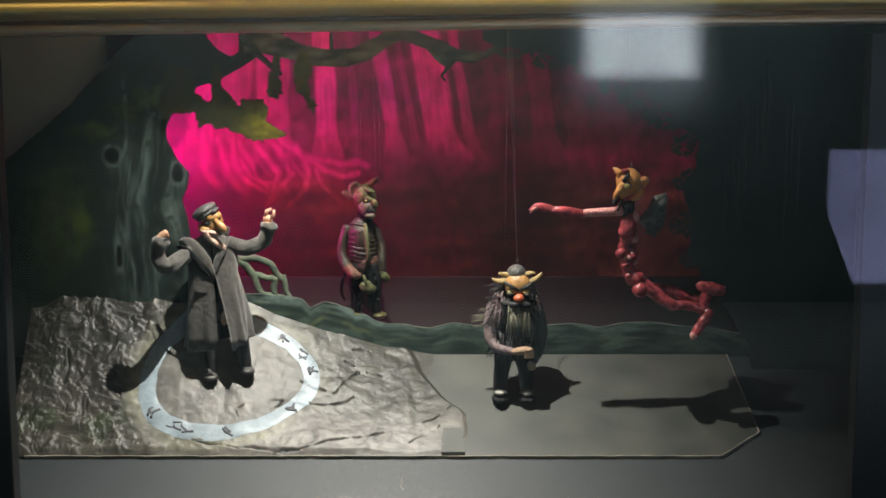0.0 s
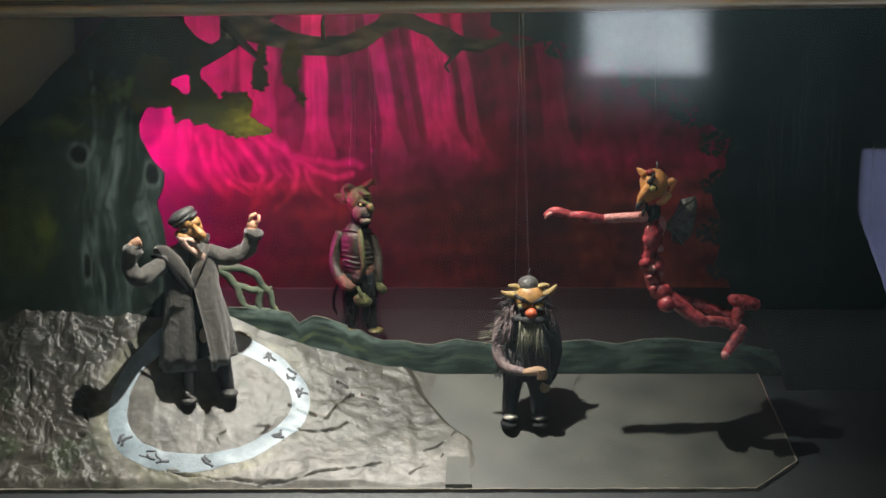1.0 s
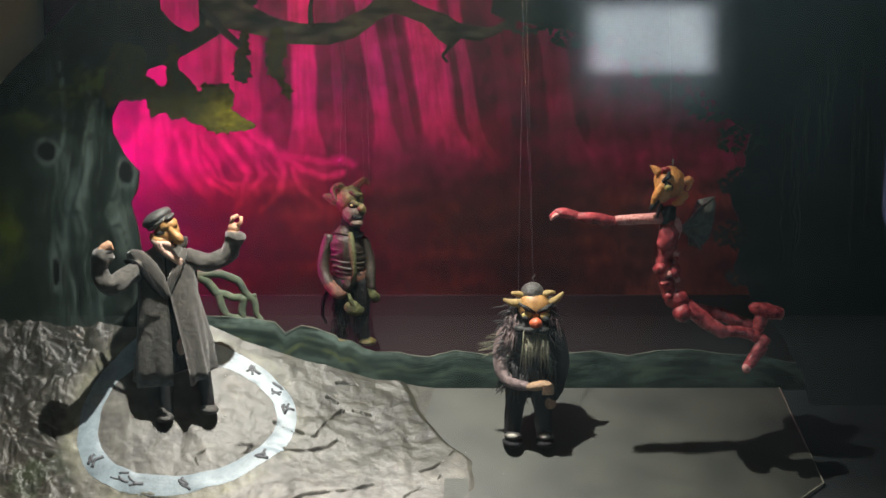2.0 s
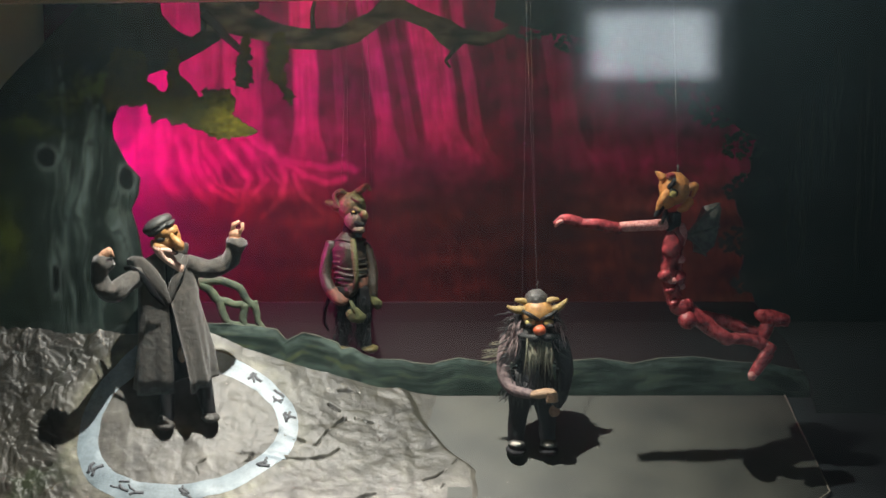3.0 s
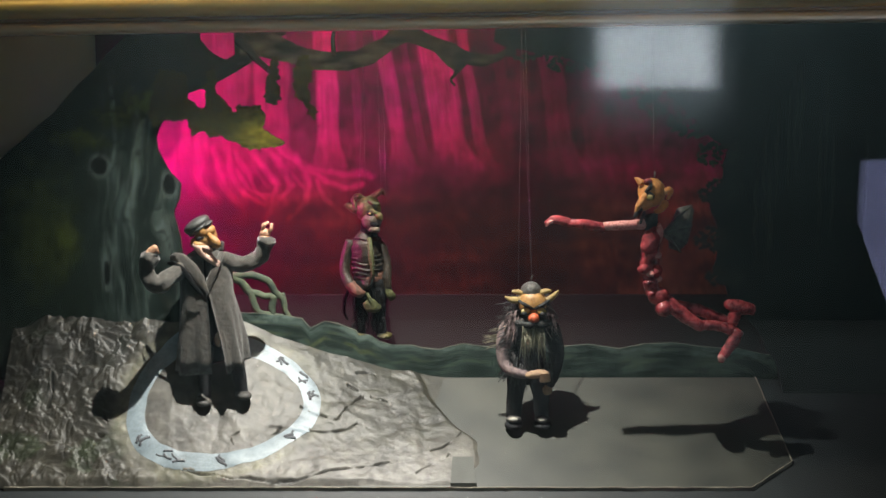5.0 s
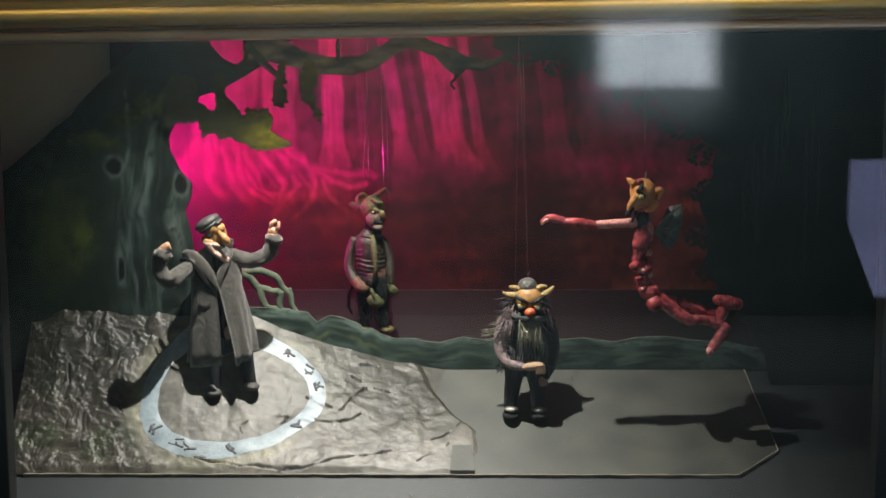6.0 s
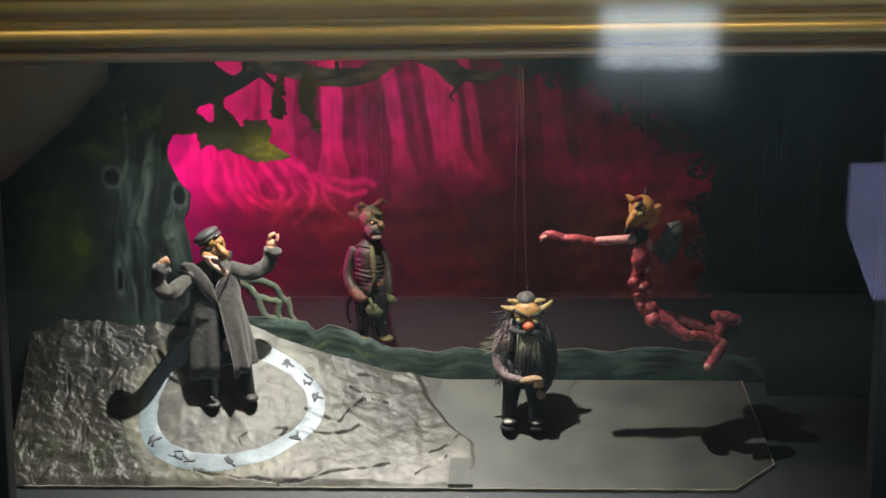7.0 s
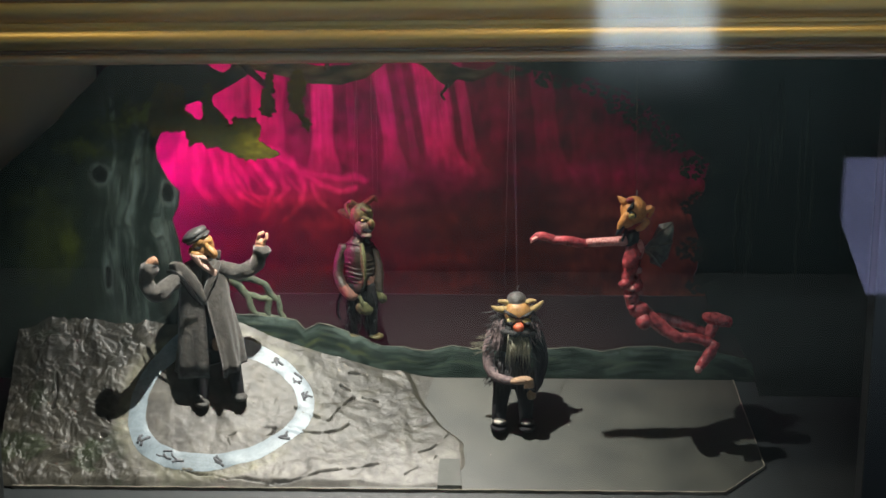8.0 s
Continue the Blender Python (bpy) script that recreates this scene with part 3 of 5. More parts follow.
def build_stage():
    # flat board with its clipped corner
    ob = thing("stage_board", "grey-green painted stage board with clipped corner and chipped edge", "stage")
    out = [(-1.095, 0.392), (0.868, 0.392), (0.990, 0.472), (0.948, 0.748), (-1.15, 0.748)]
    bm = bmesh.new()
    top = [bm.verts.new((x, y, floor_z(y))) for x, y in out]
    low = [bm.verts.new((x, y, floor_z(y) - 0.0085)) for x, y in out]
    bm.faces.new(top)
    bm.faces.new(low[::-1])
    for i in range(5):
        bm.faces.new((top[i], low[i], low[(i + 1) % 5], top[(i + 1) % 5])).material_index = 1
    part("board", bm, [M_BOARD, M_EDGE], ob, smooth=False)
    # pale worn rim along the front and the right edge
    bm = bmesh.new()
    rim = rough_line(out[:4], 60, 0.0015, 40)
    tube(bm, [(x, y, floor_z(y) + 0.0008) for x, y in rim], [0.0019 + 0.0016 * noise.noise(Vector((x * 40, y * 40, 0))) for x, y in rim], 0, 6)
    part("worn_edge", bm, M_EDGE, ob, "chipped pale paint along the edge")
    # dark patch strip laid on the board
    bm = bmesh.new()
    q = [(0.078, 0.394), (0.145, 0.394), (0.138, 0.474), (0.083, 0.474)]
    a = [bm.verts.new((x, y, floor_z(y) + 0.0112)) for x, y in q]
    b = [bm.verts.new((x, y, floor_z(y) + 0.0005)) for x, y in q]
    bm.faces.new(a)
    for i in range(4):
        bm.faces.new((a[i], b[i], b[(i + 1) % 4], a[(i + 1) % 4]))
    part("patch_strip", bm, M_PATCH, ob, "dark worn repair strip", smooth=False)

    random.seed(71)
    for k in range(26):
        x, y = (-0.03 + random.uniform(-0.004, 0.004), 0.345 - 0.006 * k) if k < 9 else (random.uniform(-0.9, 0.9), random.uniform(0.42, 0.70))
        z = floor_z(y) + (-0.009 if k < 9 else 0.0 if x > 0.2 else mound(x, y) + 0.002)
        bm = bmesh.new()
        r = random.uniform(0.0012, 0.0028)
        blob(bm, (x, y, z + 0.0004), (r, r * random.uniform(0.6, 1.6), 0.0007), 0, seg=7)
        part("paint_fleck", bm, M_FLECK, ob, "pale paint fleck")

    # plaster rock
    rock = thing("plaster_rock", "grey painted plaster rock ground with cracks and rough lumps", "rock ground")

    def place(u, v):
        x = -1.15 + u * 1.38
        y = 0.3925 + v * 0.356
        xr = x + 0.0
        h = mound(xr, y)
        fade = step(0.001, 0.012, h)
        z = floor_z(y) + h + rock_relief(xr, y) * fade - 0.004 * (1 - fade)
        if v == 0:
            z = floor_z(y) - 0.002
        return (x, y, z)

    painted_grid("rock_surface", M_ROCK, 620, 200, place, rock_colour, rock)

    # pale ring painted on the rock, with its signs
    ring = thing("painted_ring", "pale blue worn ring painted with dark signs on rock", "ring")
    bm = bmesh.new()
    n = 150
    lines = []
    for k in range(5):
        f = k / 4
        row = []
        for i in range(n):
            a = 2 * math.pi * i / n
            wob = 0.004 * noise.noise(Vector((math.cos(a) * 4, math.sin(a) * 4, k * 2.0)))
            rx, ry = (RING_IN[j] + (RING_OUT[j] - RING_IN[j]) * f + wob for j in (0, 1))
            x, y = on_ring(rx, ry, a)
            row.append(bm.verts.new((x, y, ground_z(x, y) + rock_relief(x, y) + (0.003 if 0 < k < 4 else 0.0012))))
        lines.append(row)
    for a, b in zip(lines, lines[1:]):
        for i in range(n):
            bm.faces.new((a[i], b[i], b[(i + 1) % n], a[(i + 1) % n]))
    part("ring_paint", bm, M_RING, ring)
    for deg in (47, 27, 6, -160, -133, -122, -93, -45):
        a = radians(deg)
        rx, ry = ((RING_IN[j] + RING_OUT[j]) / 2 for j in (0, 1))
        bm = bmesh.new()
        cx, cy = on_ring(rx, ry, a)
        random.seed(deg + 500)
        for s in range(3):
            ox, oy = random.uniform(-0.009, 0.009), random.uniform(-0.009, 0.009)
            ang = random.uniform(0, math.pi)
            pts = []
            for q in range(4):
                t = (q / 3 - 0.5) * 0.026
                x = cx + ox + t * math.cos(ang) + 0.004 * math.sin(q * 1.9 + s)
                y = cy + oy + t * math.sin(ang) * 0.75
                pts.append((x, y, ground_z(x, y) + rock_relief(x, y) + 0.0032))
            tube(bm, pts, random.uniform(0.0026, 0.0046), 0, 6, flat=0.5, side=(0, -0.5, 0.85))
        part("sign_stroke", bm, M_SIGN, ring, "faded dark strokes")


# ---- ground row and roots ----
CREST = [(-0.54, 0.204), (-0.507, 0.202), (-0.477, 0.201), (-0.436, 0.197), (-0.388, 0.193), (-0.346, 0.187), (-0.32, 0.157), (-0.281, 0.178), (-0.239, 0.169), (-0.192, 0.151), (-0.183, 0.136), (-0.156, 0.139), (-0.126, 0.121), (-0.091, 0.108), (-0.031, 0.108),
         (-0.001, 0.099), (0.047, 0.096), (0.112, 0.113), (0.166, 0.105), (0.208, 0.099), (0.27, 0.098), (0.33, 0.104), (0.42, 0.106), (0.472, 0.111), (0.558, 0.097), (0.627, 0.111), (0.713, 0.115), (0.799, 0.103), (0.903, 0.097), (0.972, 0.080), (1.20, 0.065)]


def row_colour(x, z):
    crest = float(np.interp(x, [b[0] for b in CREST], [b[1] for b in CREST]))
    d = crest - z
    n = noise.fractal(Vector((x * 9, 3.0, d * 70)), 0.9, 2.0, 5)
    left = step(0.08, -0.20, x)
    wave = d + 0.010 * noise.noise(Vector((x * 16, 2.0, z * 10)))
    swell = math.sin(x * 46 + 5 * noise.noise(Vector((x * 5, 0, 1))) - z * 30)
    c = blend((0.012, 0.022, 0.018), (0.052, 0.080, 0.066), min(1.0, max(0.0, 0.5 + 0.9 * n + 0.2 * swell)))
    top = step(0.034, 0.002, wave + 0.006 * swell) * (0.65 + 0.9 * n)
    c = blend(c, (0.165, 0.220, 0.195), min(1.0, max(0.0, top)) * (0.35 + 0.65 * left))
    c = blend(c, (0.115, 0.125, 0.035), step(0.024, 0.0, abs(wave - 0.046 - 0.008 * swell)) * step(0.0, 0.5, n) * (0.15 + 0.45 * left))
    c = blend(c, (0.075, 0.105, 0.090), left * step(0.014, 0.0, abs(wave - 0.074 + 0.010 * swell)) * 0.7)
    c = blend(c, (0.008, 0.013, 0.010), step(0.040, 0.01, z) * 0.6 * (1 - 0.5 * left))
    return tuple(max(0.006, v * (1 + 0.35 * noise.noise(Vector((x * 60, 0, z * 90))))) for v in c)


def build_ground_row():
    ob = thing("ground_row", "low green painted profile strip with wavy top behind stage", "scenery strip")
    crest = CREST
    top = rough_line(crest, 90, 0.0015, 40)
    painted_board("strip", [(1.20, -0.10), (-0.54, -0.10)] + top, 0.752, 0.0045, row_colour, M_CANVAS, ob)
    bm = bmesh.new()
    tube(bm, [(x, 0.753, z) for x, z in top], [0.0012 + 0.0012 * noise.noise(Vector((x * 30, 0, z * 30))) for x, z in top], 0, 6)
    part("painted_rim", bm, M_ROWRIM, ob, "pale green brushed top edge")
    roots = thing("gnarled_roots", "grey-green gnarled root cut-out arching over the ground row", "roots")
    arcs = [
        [(-0.60, 0.31), (-0.542, 0.303), (-0.488, 0.309), (-0.44, 0.290), (-0.425, 0.262), (-0.399, 0.242), (-0.394, 0.205), (-0.375, 0.175)],
        [(-0.545, 0.300), (-0.520, 0.288), (-0.495, 0.260), (-0.453, 0.248), (-0.399, 0.250)],
        [(-0.489, 0.255), (-0.486, 0.225), (-0.476, 0.203), (-0.454, 0.193), (-0.42, 0.190), (-0.385, 0.182)],
        [(-0.428, 0.246), (-0.432, 0.22), (-0.430, 0.195)],
    ]
    for pts in arcs:
        line = rough_line(pts, 60, 0.003, 40)
        bm = bmesh.new()
        tube(bm, [(x, 0.772, z) for x, z in line], [0.0125 * (1 - 0.40 * i / len(line)) for i in range(len(line))], 0, 8, flat=0.6, wobble=0.003)
        part("root", bm, M_ROOT, roots)


# ---- backdrop ----
STROKES = [  # painted roots: pigment gain, width, then points in x and z
    (1.0, 0.016, [(-0.417, 0.660), (-0.351, 0.596), (-0.268, 0.586), (-0.185, 0.583), (-0.160, 0.576)]),
    (0.9, 0.010, [(-0.351, 0.600), (-0.339, 0.546), (-0.353, 0.496), (-0.404, 0.454)]),
    (0.8, 0.009, [(-0.318, 0.566), (-0.294, 0.512), (-0.236, 0.462)]),
    (1.0, 0.012, [(-0.450, 0.671), (-0.385, 0.621), (-0.318, 0.576), (-0.235, 0.538), (-0.185, 0.546)]),
    (0.9, 0.011, [(-0.559, 0.647), (-0.519, 0.580), (-0.503, 0.538), (-0.470, 0.513)]),
    (1.0, 0.012, [(-0.517, 0.660), (-0.468, 0.596), (-0.436, 0.546), (-0.454, 0.487), (-0.471, 0.454)]),
    (0.9, 0.011, [(-0.467, 0.660), (-0.418, 0.596), (-0.399, 0.546), (-0.420, 0.504)]),
]
STROKES += [
    (0.9, 0.012, [(-0.584, 0.660), (-0.569, 0.580), (-0.537, 0.521), (-0.479, 0.496)]),
    (0.9, 0.013, [(-0.617, 0.660), (-0.603, 0.563), (-0.538, 0.479)]),
    (0.8, 0.008, [(-0.552, 0.597), (-0.520, 0.538), (-0.453, 0.521), (-0.429, 0.479)]),
    (0.7, 0.008, [(-0.386, 0.546), (-0.420, 0.513), (-0.470, 0.499)]),
    (0.9, 0.020, [(-0.668, 0.660), (-0.662, 0.546), (-0.621, 0.503)]),
]
random.seed(40)
for k in range(9):
    x = -0.60 + 0.24 * k / 8
    z = 0.63 + random.uniform(-0.03, 0.02)
    a, line = random.uniform(-1.3, -0.7), []
    for q in range(6):
        line.append((x, z))
        a = min(-0.1, max(-1.9, a + random.uniform(-0.4, 0.4)))
        x, z = x + 0.032 * math.cos(a), z + 0.032 * math.sin(a)
    STROKES.append((random.uniform(0.3, 0.55), random.uniform(0.004, 0.007), line))
# painted trunks: place at the top, lean per metre, half width, gain
TRUNKS = [(-0.62, 0.0, 0.10, 0.75), (-0.45, 0.0, 0.05, 0.62), (-0.287, 0.02, 0.031, 0.95), (-0.205, 0.05, 0.012, 0.22), (-0.115, 0.16, 0.023, 0.60), (-0.055, 0.18, 0.011, 0.24), (0.035, 0.15, 0.047, 1.0), (0.122, 0.16, 0.016, 0.62), (0.22, 0.1, 0.016, 0.16), (0.37, 0.1, 0.035, 0.34), (0.50, 0.0, 0.03, 0.2)]


def backdrop_colour(p):
    x, _, z = p
    sway = 0.010 * noise.noise(Vector((x * 2, 0, z * 5)))
    v = 0.14 + 0.06 * noise.noise(Vector((x * 7 - z * 9, 3.0, z * 16)))
    streak = noise.noise(Vector((x * 60, 0, z * 3)))
    up = step(0.50, 0.74, z + 0.05 * noise.noise(Vector((x * 6, 1, z * 3))))
    for tx, lean, w, gain in TRUNKS:
        foot = step(0.74, 0.53, z)
        centre = tx + lean * (0.94 - z) + (0.05 if tx > 0 else 0.0) * foot * foot
        edge = 0.16 * noise.noise(Vector((tx * 9, 4, z * 12)))
        d = abs(x + sway - centre) / (w * (1.0 + 1.4 * foot * foot)) + edge
        ribs = 0.25 * noise.noise(Vector(((x - centre) * 130, tx, z * 5)))
        v = max(v, 0.13 + 0.62 * gain * up * step(1.2, 0.85, d) * (0.85 + 0.30 * streak + ribs))
    for gain, w, pts in STROKES:
        if min(p[0] for p in pts) - 0.04 < x < max(p[0] for p in pts) + 0.04 and min(p[1] for p in pts) - 0.04 < z < max(p[1] for p in pts) + 0.04:
            curl = noise.noise_vector(Vector((x * 19, 6.0, z * 19))) * 0.010
            g = near_line(x + curl.x, z + curl.z, pts) / (w * (1.15 + 0.5 * streak))
            thin = 1 - 0.55 * step(pts[0][1], pts[-1][1], z)
            v = max(v, 0.15 + 0.50 * gain * (0.35 + 0.65 * step(0.45, 0.60, z)) * (0.7 + 0.3 * thin) * step(1.6, 0.1, g / (0.45 + 0.55 * thin)))
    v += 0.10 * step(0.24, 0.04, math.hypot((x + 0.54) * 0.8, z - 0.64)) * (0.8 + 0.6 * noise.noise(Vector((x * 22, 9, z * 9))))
    v += 0.09 * noise.noise(Vector((x * 9, 0, z * 14))) + 0.06 * noise.noise(Vector((x * 30, 5, z * 24))) + 0.05 * noise.noise(Vector((x * 85 + z * 20, 1, z * 45)))
    # darker pigment towards the side and below
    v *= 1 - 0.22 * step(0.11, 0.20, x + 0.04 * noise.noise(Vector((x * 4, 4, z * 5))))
    v *= 1 - 0.50 * step(0.55, 0.40, z)
    band = noise.noise(Vector((x * 2.2, 2, z * 26))) * step(0.62, 0.50, z)
    v *= 1 + 0.55 * band
    # gain painted in to even the magenta lamp's falloff, least beside it
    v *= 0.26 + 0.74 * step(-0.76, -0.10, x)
    low = step(0.60, 0.44, z)
    v *= 1 + 0.30 * noise.fractal(Vector((x * 13 + z * 3, 7.3, z * 23 - x * 2)), 0.8, 2.13, 5)
    # pigment raised far right and low to make up for missing lamp light
    v *= 1 + 1.5 * step(0.35, 0.70, x) * step(0.80, 0.5, z)
    v *= 1 - 0.38 * step(0.14, 0.03, abs(z - 0.52)) * step(-0.25, 0.0, x) * step(0.60, 0.35, x)
    v = max(0.015, v)
    red = noise.noise(Vector((x * 5, 2.0, z * 7)))
    side = low * step(0.10, 0.45, x)
    return (v, v * (0.02 + 0.16 * low + 0.14 * side), v * ((0.46 - 0.32 * low - 0.12 * red) * (1 - 0.5 * step(-0.05, 0.30, x)) + 0.12 * side))


def build_backdrop():
    ob = thing("backdrop", "painted forest cloth with trunks and roots in magenta light", "backdrop", kind="structure")
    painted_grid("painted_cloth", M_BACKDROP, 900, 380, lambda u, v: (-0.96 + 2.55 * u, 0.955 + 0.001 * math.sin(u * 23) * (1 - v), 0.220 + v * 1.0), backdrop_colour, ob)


# ---- tree flat and dark wing ----
def leaf_clumps(bm, spots, size, y, seed, mats=1):
    random.seed(seed)
    k = 0
    for x, z, r, n in spots:
        for _ in range(round(n * 1.6)):
            a, d = random.uniform(0, 2 * math.pi), r * math.sqrt(random.random())
            cx, cz = x + d * math.cos(a) * 1.3, z + d * math.sin(a) * 0.8
            s, m, ph = size * random.uniform(0.6, 1.3), random.choice((7, 9, 11)), random.uniform(0, 6)
            out = [(cx + s * (1.15 if q % 2 else 0.75) * math.cos(ph - 2 * math.pi * q / m), cz + 0.8 * s * (1.15 if q % 2 else 0.75) * math.sin(ph - 2 * math.pi * q / m)) for q in range(m)]
            k += 1
            plate(bm, out, y - 0.00003 * k, 0.0015, random.randrange(mats))


LEAVES_LOW = [(-0.734, 0.728), (-0.751, 0.778), (-0.72, 0.888), (-0.647, 0.879), (-0.637, 0.832), (-0.644, 0.815), (-0.618, 0.783), (-0.59, 0.78), (-0.593, 0.835), (-0.581, 0.888), (-0.56, 0.87), (-0.566, 0.835), (-0.512, 0.772), (-0.498, 0.792), (-0.447, 0.79),
              (-0.428, 0.76), (-0.435, 0.728), (-0.403, 0.705), (-0.374, 0.684), (-0.413, 0.678), (-0.477, 0.673), (-0.514, 0.694), (-0.537, 0.696), (-0.55, 0.716), (-0.578, 0.703), (-0.605, 0.728), (-0.629, 0.714), (-0.646, 0.753), (-0.688, 0.748), (-0.715, 0.751)]
LEAVES_MID = [(-0.409, 0.925), (-0.426, 0.861), (-0.43, 0.825), (-0.427, 0.797), (-0.402, 0.79), (-0.385, 0.806), (-0.391, 0.843), (-0.388, 0.925)]
LEAVES_HIGH = [(-0.34, 0.93), (-0.354, 0.875), (-0.351, 0.816), (-0.323, 0.793), (-0.314, 0.77), (-0.296, 0.749), (-0.287, 0.765), (-0.307, 0.825), (-0.295, 0.875), (-0.312, 0.93)]


def ragged(outline):
    """A leafy, toothed border."""
    line = rough_line(outline, 130, 0.009, 55, closed=True)
    return [(x + 0.0062 * math.cos(i * 2.4) * (0.3 + random.random()), z + 0.0062 * math.sin(i * 2.4) * (0.3 + random.random())) for i, (x, z) in enumerate(line)]


def leaf_colour(x, z):
    n = noise.fractal(Vector((x * 60, 3.0, z * 70)), 0.8, 2.0, 4)
    spot = noise.voronoi(Vector((x * 110, 0.0, z * 130)))[0][0]
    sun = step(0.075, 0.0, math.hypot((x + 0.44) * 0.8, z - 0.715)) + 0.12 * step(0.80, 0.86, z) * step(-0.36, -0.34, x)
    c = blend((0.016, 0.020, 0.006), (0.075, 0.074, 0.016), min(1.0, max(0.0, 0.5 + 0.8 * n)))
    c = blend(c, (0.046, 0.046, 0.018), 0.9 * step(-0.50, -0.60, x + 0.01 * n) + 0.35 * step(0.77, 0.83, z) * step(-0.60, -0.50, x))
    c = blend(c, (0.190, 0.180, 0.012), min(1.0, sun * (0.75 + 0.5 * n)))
    return tuple(max(0.004, v * (1.0 - 0.75 * spot)) for v in c)


def limb_colour(x, z):
    n = noise.fractal(Vector((x * 12, 2.0, z * 42)), 0.9, 2.0, 5)
    c = blend((0.011, 0.011, 0.009), (0.085, 0.078, 0.060), min(1.0, max(0.0, 0.45 + 0.9 * n)))
    return tuple(v * (1 + 0.3 * noise.noise(Vector((x * 90, 0, z * 90)))) for v in c)


KNOT_ARC = [(-0.905, 0.648), (-0.880, 0.640), (-0.857, 0.618), (-0.836, 0.567), (-0.836, 0.496), (-0.857, 0.411), (-0.865, 0.36)]


def bark_colour(x, z):
    """Painted bark: streaks along the trunk, knotholes, moss and dark hollows."""
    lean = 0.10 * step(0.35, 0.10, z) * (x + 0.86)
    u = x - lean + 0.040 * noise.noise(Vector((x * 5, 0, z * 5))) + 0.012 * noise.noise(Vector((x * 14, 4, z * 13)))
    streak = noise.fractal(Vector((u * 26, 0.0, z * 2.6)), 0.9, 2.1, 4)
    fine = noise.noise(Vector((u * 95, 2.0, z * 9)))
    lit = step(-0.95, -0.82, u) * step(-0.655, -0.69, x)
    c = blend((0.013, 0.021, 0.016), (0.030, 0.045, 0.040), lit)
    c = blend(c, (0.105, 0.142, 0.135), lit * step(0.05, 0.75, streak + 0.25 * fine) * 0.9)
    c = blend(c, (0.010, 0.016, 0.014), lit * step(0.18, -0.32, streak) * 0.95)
    c = blend(c, (0.085, 0.120, 0.115), 0.7 * step(0.020, 0.0, near_line(x, z, KNOT_ARC)) * (0.7 + 0.4 * fine))
    c = blend(c, (0.10, 0.125, 0.118), 0.6 * step(0.030, 0.0, abs(x + 0.712 + 0.05 * (z - 0.42))) * step(0.34, 0.40, z) * step(0.50, 0.45, z))
    c = blend(c, (0.10, 0.115, 0.100), 0.5 * step(0.030, 0.0, abs(x + 0.695 - 0.5 * (0.22 - z))) * step(0.14, 0.18, z) * step(0.28, 0.22, z))
    # crooked furrows with a paler lip
    furrow = noise.noise(Vector((u * 30, 3.0, z * 3.4 + 1.5 * noise.noise(Vector((x * 6, 1, z * 6))))))
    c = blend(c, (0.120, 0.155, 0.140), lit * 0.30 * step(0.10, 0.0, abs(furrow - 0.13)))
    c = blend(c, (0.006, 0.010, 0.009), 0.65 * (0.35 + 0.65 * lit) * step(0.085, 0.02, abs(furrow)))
    # spreading foot
    foot = step(0.24, 0.12, z) * step(-1.05, -0.95, x)
    c = blend(c, (0.060, 0.075, 0.070), foot * step(0.1, 0.6, noise.noise(Vector((x * 24 + z * 20, 0, z * 5)))) * 0.7)
    for cx, cz, rx, rz in ((-0.700, 0.574, 0.017, 0.025), (-0.893, 0.626, 0.020, 0.022), (-0.881, 0.326, 0.009, 0.032)):
        d = math.hypot((x - cx) / rx, (z - cz) / rz) + 0.12 * fine
        c = blend(c, (0.090, 0.115, 0.110), 0.75 * step(1.9, 1.25, d) * (1 if x > cx - rx else 0.5))
        c = blend(c, (0.006, 0.008, 0.008), step(1.25, 0.95, d))
    # moss
    n = noise.fractal(Vector((x * 17, 5.0, z * 17)), 0.8, 2.0, 5)
    for cx, cz, rx, rz, k in ((-0.95, 0.70, 0.08, 0.035, 0.8), (-0.985, 0.41, 0.035, 0.085, 0.8), (-0.76, 0.80, 0.10, 0.05, 0.9), (-1.06, 0.45, 0.10, 0.20, 0.35), (-0.85, 0.76, 0.10, 0.04, 0.5)):
        d = math.hypot((x - cx) / rx, (z - cz) / rz)
        c = blend(c, (0.066, 0.088, 0.014), k * step(1.25, 0.1, d - 0.5 * n))
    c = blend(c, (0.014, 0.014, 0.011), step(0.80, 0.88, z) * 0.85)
    # dabbed leaves over the crown
    dabs = noise.voronoi(Vector((x * 70, 0.0, z * 80)))[0][0]
    crown = step(0.60, 0.76, z + 0.10 * n) * step(-0.62, -0.72, x)
    c = blend(c, (0.040, 0.048, 0.014), crown * 0.8 * step(0.32, 0.12, dabs) * step(-0.3, 0.4, n))
    c = blend(c, (0.006, 0.009, 0.006), crown * 0.7 * step(0.45, 0.65, dabs))
    dab = 0.95 * (1 + 0.35 * noise.noise(Vector((x * 40, 8.0, z * 30))) + 0.35 * noise.noise(Vector((u * 120, 1.0, z * 16))))
    return tuple(max(0.004, v * dab) for v in c)


